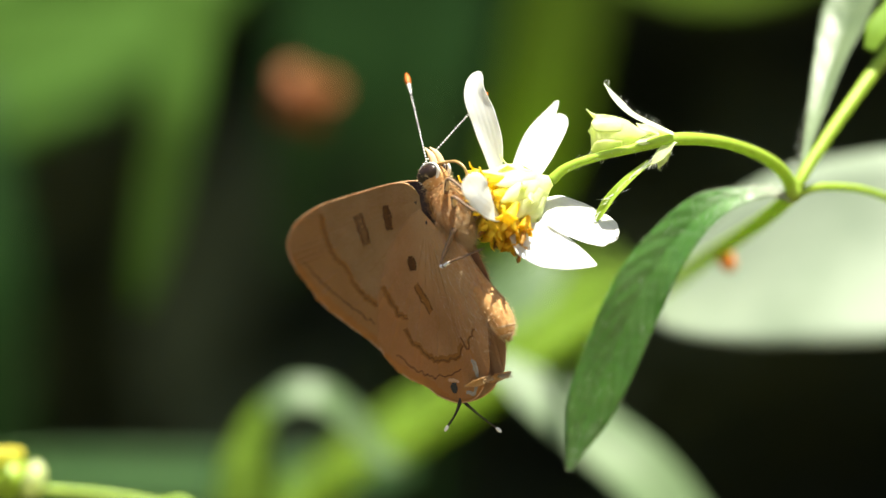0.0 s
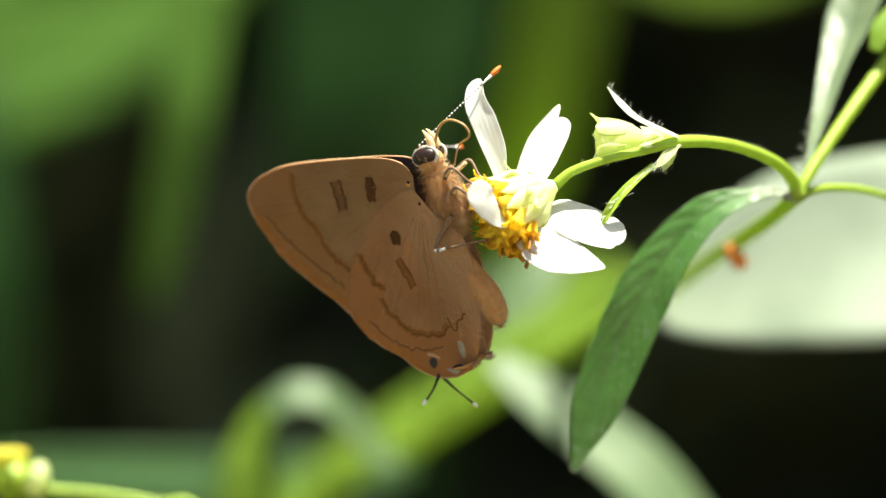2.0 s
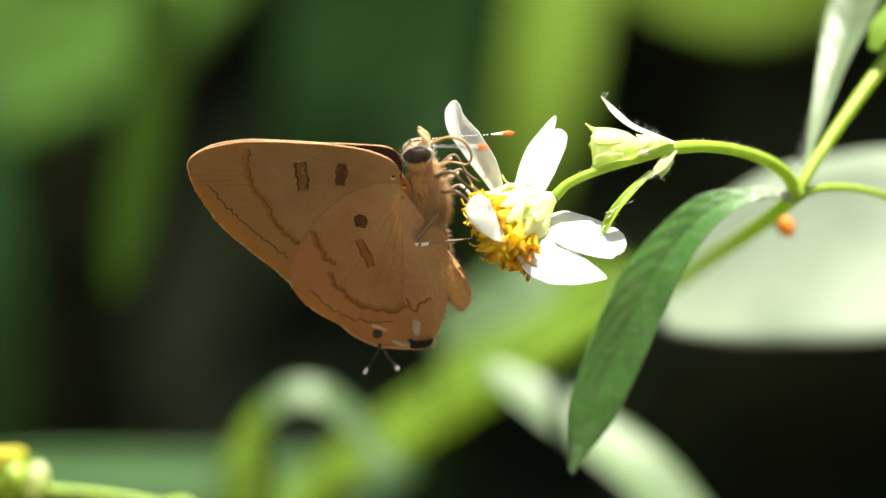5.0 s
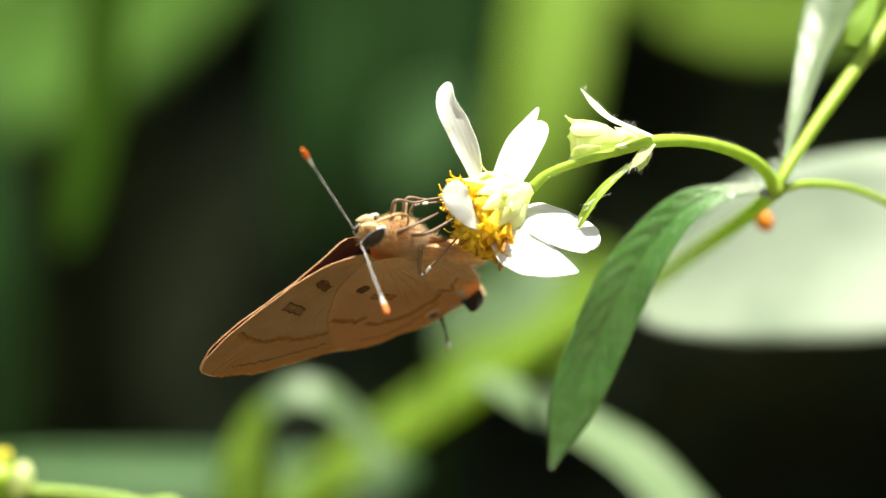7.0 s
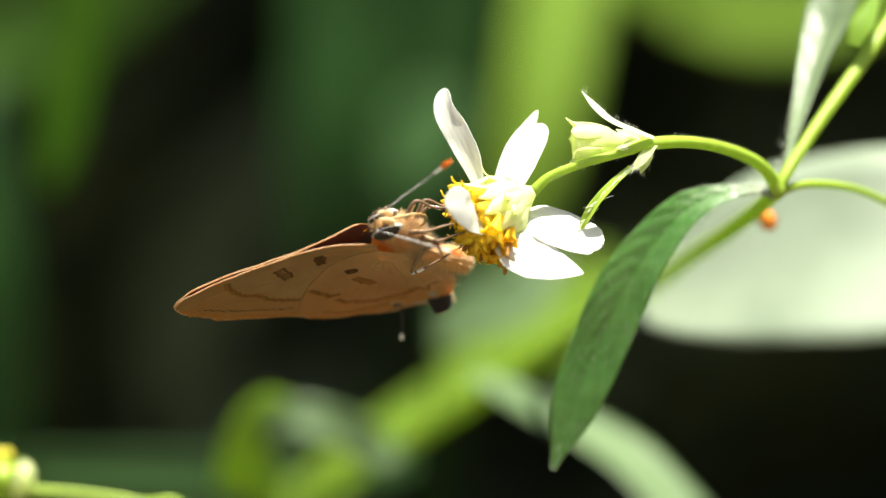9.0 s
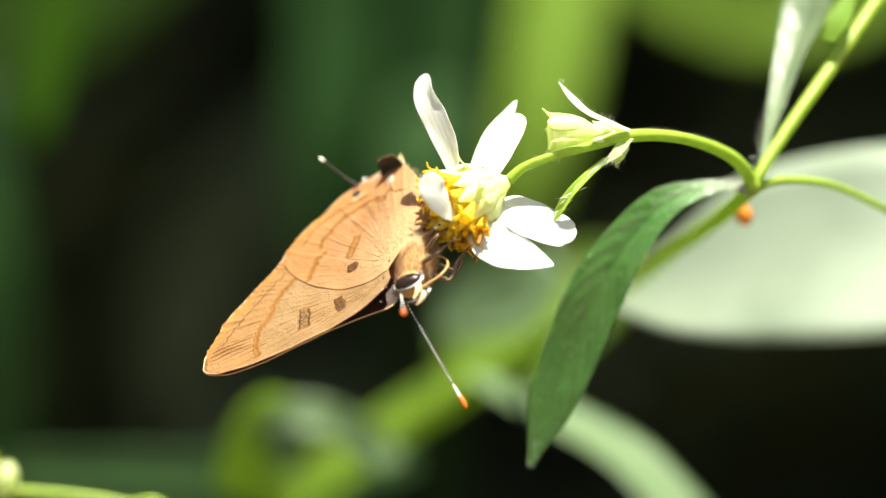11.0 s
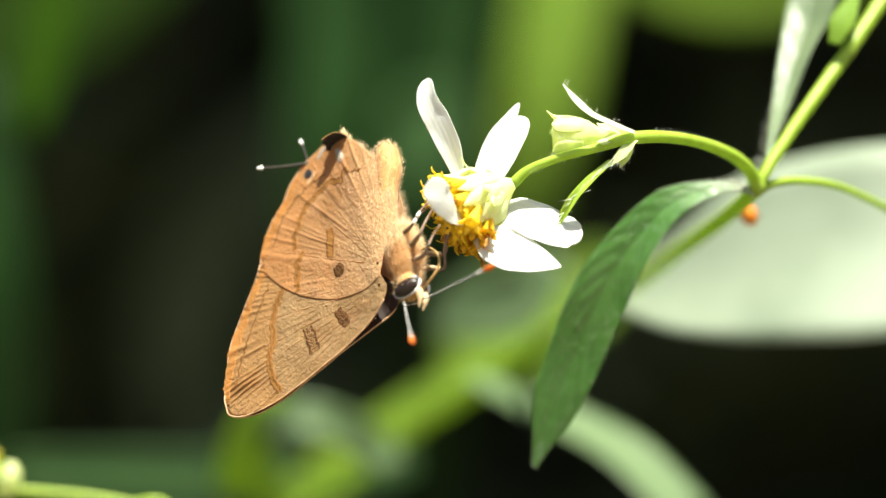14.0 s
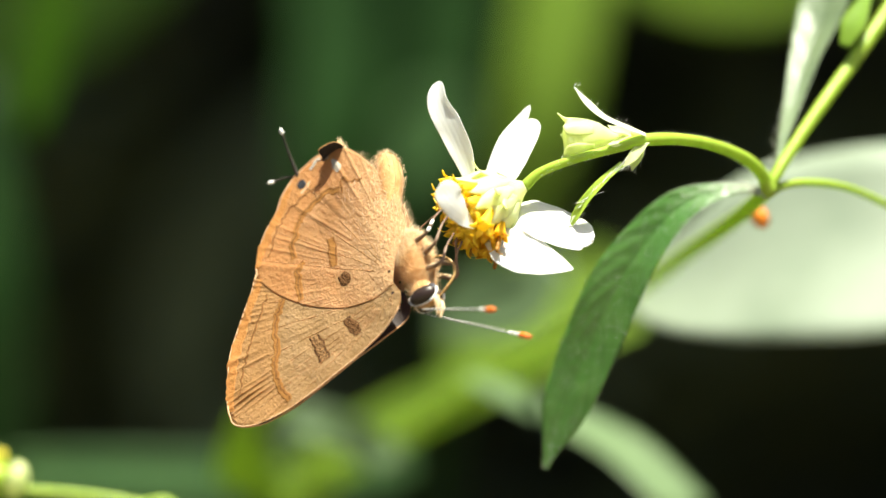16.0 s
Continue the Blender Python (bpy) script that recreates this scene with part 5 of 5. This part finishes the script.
def motions():
    rows = []
    for t, x, y, z, a, b, c in FLIGHT:
        w = W((x, y, z))
        rows.append((t, pose(w.x, w.y, w.z, a, b, c)))
    walk(BUTTERFLY, rows)
    for ob, table, s in ((FEELERS[0], RIGHT_FEELER, 1), (FEELERS[1], LEFT_FEELER, -1)):
        walk(ob, [(t, aim(x, y, z, (1.0, 0.75, 0.45 * s))) for t, x, y, z in table])
    tp = Vector((0.3, -0.9, 0)) / 1000
    walk(TONGUE, [(t, pose(*tp, 0, 0, a)) for t, a in ((0.0, -70), (0.5, -45), (1.0, 0), (3.7, 0), (5.5, -60), (6.6, -95), (9.2, -85), (12.0, -80), (16.0, -80))])
    for (ob, run), table in zip(TAILS, (((0.0, (-1.7, 1.45, 1.26)), (3.7, (-1.7, 1.45, 1.26)), (6.5, (-1.0, 1.5, 3.3)), (9.2, (-1.0, 1.5, 3.3)), (11.5, (-2.8, 0.0, 0.4)), (13.0, (-2.8, 0.0, 0.4)), (13.5, (-1.3, 2.3, -2.2)), (14.0, (-2.8, 0.0, -0.4)), (14.5, (-2.8, 0.0, -0.4)), (15, (-2.7, -0.0, -2.2)), (15.5, (-1.3, 2.9, -1.3)), (16, (-0.5, 3.3, -1.1))),
                                        ((0.0, (-3.5, -1.4, -1.2)), (3.7, (-3.5, -1.4, -1.2)), (7.5, (-2.6, 1.6, -2.0)),
                                         (11.3, (-1.1, 1.9, -2.7)), (11.5, (-1.2, 2.0, -2.6)), (12, (-2.5, -0.7, -2.4)), (12.5, (-0.3, 2.5, -2.5)), (13, (-2.8, -0.1, -2.1)), (13.5, (-2.8, -1.2, -1.7)), (13.75, (-2.1, 1.4, -2.4)), (14, (-0.4, 3.0, -1.8)), (14.5, (-1.5, 2.2, -2.3)), (15, (-0.2, 3.2, -1.3)), (15.5, (-1.9, 2.3, -1.8)), (16, (-2.8, -0.5, -2.0))))):
        o = ob.location.copy()
        walk(ob, [(t, Matrix.Translation(o) @ run.rotation_difference(Vector(q)).to_matrix().to_4x4()) for t, q in table])
    base = W(PLANT_BASE)
    walk(HERB, [(t, pose(*base, 0, a, 0)) for t, a, b, c in SWAY])
    n = (Vector(NODE) - Vector(PLANT_BASE)) / 1000
    neck = (Vector(NECK) - Vector(PLANT_BASE)) / 1000
    walk(STALK, [(t, pose(*n, 0, b, 0)) for t, a, b, c in SWAY])
    walk(HEAD, [(t, Matrix.Translation(n) @ pose(0, 0, 0, 0, b, 0) @ Matrix.Translation(neck - n) @ pose(0, 0, 0, 0, c, 0)) for t, a, b, c in SWAY])
    p = PULLED.location.copy()
    walk(PULLED, [(t, pose(*p, 0, a, 0)) for t, a in [(0.0, 0.0),
    (1.5, 0.0),
    (3.5, -6.0),
    (5.0, -12.0),
    (5.8, -20.0),
    (6.2, -32.0),
    (6.5, -40.0),
    (6.62, -4.0),
    (6.8, -6.0),
    (7.0, -6.0),
    (9.2, -7.0),
    (12.0, -6.0),
    (16.0, -6.0)]])
    walk(BEETLE_THING, [(t, pose(*W(behind(q, 15.0 if q[1] < 20 else 5.0)), 0, a, 0)) for t, q, a in [(0, (28.06, 37, -1.17), -30),
    (1.8, (28.26, 36, -1.22), -30),
    (2.0, (28.71, 32, -0.99), -40),
    (2.5, (29.71, 25, -0.11), -40),
    (3.0, (30.75, 17, 0.79), -40),
    (3.5, (31.26, 14, 1.3), -40),
    (3.7, (31.64, 13, 1.61), -40),
    (6, (30.91, 13, 2.29), -30),
    (7, (29.56, 13, 2.65), -30),
    (8, (29.71, 13, 2.71), -30),
    (9, (29.87, 13, 2.71), -30),
    (11.5, (27.37, 13, 3.28), -30),
    (12, (28.93, 13, 2.97), -30),
    (13, (27.79, 13, 3.23), -30),
    (14, (28.15, 13, 3.17), -30),
    (15, (29.19, 13, 2.91), -30),
    (16, (29.19, 13, 2.91), -30)]])
    walk(FLYER, [(t, pose(*W(q), 0, 20, r)) for t, q, r in [(0.0, (-19.86, 190, 20.81), 0),
    (0.1, (-21.45, 190, 24.96), 20),
    (0.2, (-21.37, 190, 31.98), -15),
    (0.3, (-21.05, 190, 42.34), 10),
    (0.6, (-24.24, 190, 75.04), 0),
    (16.0, (-24.24, 190, 75.04), 0)]])
    walk(FLY_THING, [(t, pose(*W(q), 0, 30, r)) for t, q, r in [(0.0, (-88.14, 60, -11.82), 0),
    (6.9, (-88.14, 60, -11.82), 0),
    (7.1, (-36.66, 50, -6.88), 0),
    (7.2, (-26.22, 40, -2.53), 20),
    (7.3, (-20.27, 25, 2.53), -15),
    (7.4, (-8.34, -30, -1.31), 0),
    (7.5, (5.07, -40, -28.82), 0),
    (8.0, (25.8, 0, -77.95), 0),
    (16.0, (25.8, 0, -77.95), 0)]])
    fb = W((-24, 30, -550))
    walk(FAR_BUD, [(t, pose(*fb, 0, a * 0.8, 0)) for t, a, b, c in SWAY])
    o = BACK["strip"].location.copy()
    walk(BACK["strip"], [(t, pose(o.x + x / 1000, o.y, o.z + z / 1000, a, 0, 0)) for t, x, z, a in ((0.0, 0, 0, 0), (1.5, 1.6, 0, 0), (3.5, 1.7, 0, 2), (5.8, -9.0, 0, 22), (7.0, -12.5, 3, 30), (9.2, -16.0, 10, 40), (12.0, -19.0, 18, 40), (16.0, -19.0, 18, 40))])
    for key, shifts in (("low", ((0.0, 0, 0, 8), (3.7, 0, 0, 8), (6.5, -2.0, 1.2, -22), (9.2, -2.4, 1.2, -22), (16.0, -2.9, 1.6, -27))), ("right", ((0.0, 0, 0, 0), (3.7, 0, 0, 0), (6.5, -1.6, 0.2, 0), (9.2, -1.6, 0.2, 0), (12.0, -1.6, 0.5, 0), (16.0, -1.6, 0.5, 0)))):
        o = BACK[key].location.copy()
        walk(BACK[key], [(t, pose(o.x + x / 1000, o.y, o.z + z / 1000, a, 0, 0)) for t, x, z, a in shifts])
    # leaves that the breeze tips into the sun or out of it
    for key, turns in (("lime", ((0.0, 28), (3.5, 25), (5.8, -6), (9.2, -4), (16.0, 8))), ("corner", ((0.0, 2), (3.5, 2), (7.0, 1), (8.3, 2, -2), (9.1, 14, -9), (16.0, 18, -10))),
                       ("top", ((0.0, 41, -11), (3.5, 39, -11), (6.0, 34), (9.2, 33), (12.0, 40), (13.5, 41, -7), (16.0, 41, -7))), ("round", ((0.0, 40), (3.5, 40), (6.0, 4), (16.0, 10))),
                       ("mid0", ((0.0, 3), (3.5, 3), (7.0, -2), (9.2, -4), (16.0, -6))), ("mid1", ((0.0, 3), (3.5, 3), (7.0, -2), (9.2, -4), (16.0, -6))),
                       ("arch", ((0.0, 0, 1.4), (3.7, 0, 1.4), (7.6, 0, 1.2), (9.0, 30, 1.4), (12.0, 26, 1.4), (16.0, 34, 1.4))),
                       ("band", ((0.0, 0), (9.2, 0), (12.0, 6), (14.0, 2), (16.0, 16))), ("behind", ((0.0, 6), (3.7, 6), (6.5, 12), (9.2, 16), (12.0, 32), (16.0, 32))),
                       ("flat", ((0.0, 20), (3.5, 12), (7.0, 0), (8.3, 2), (9.0, 34), (12.0, 34), (16.0, 24)))):
        o = BACK[key].location.copy()
        walk(BACK[key], [(t, pose(o.x + sum(x) / 1000, o.y, o.z - sum(x) / 1000, a, 0, 0)) for t, a, *x in turns])


motions()
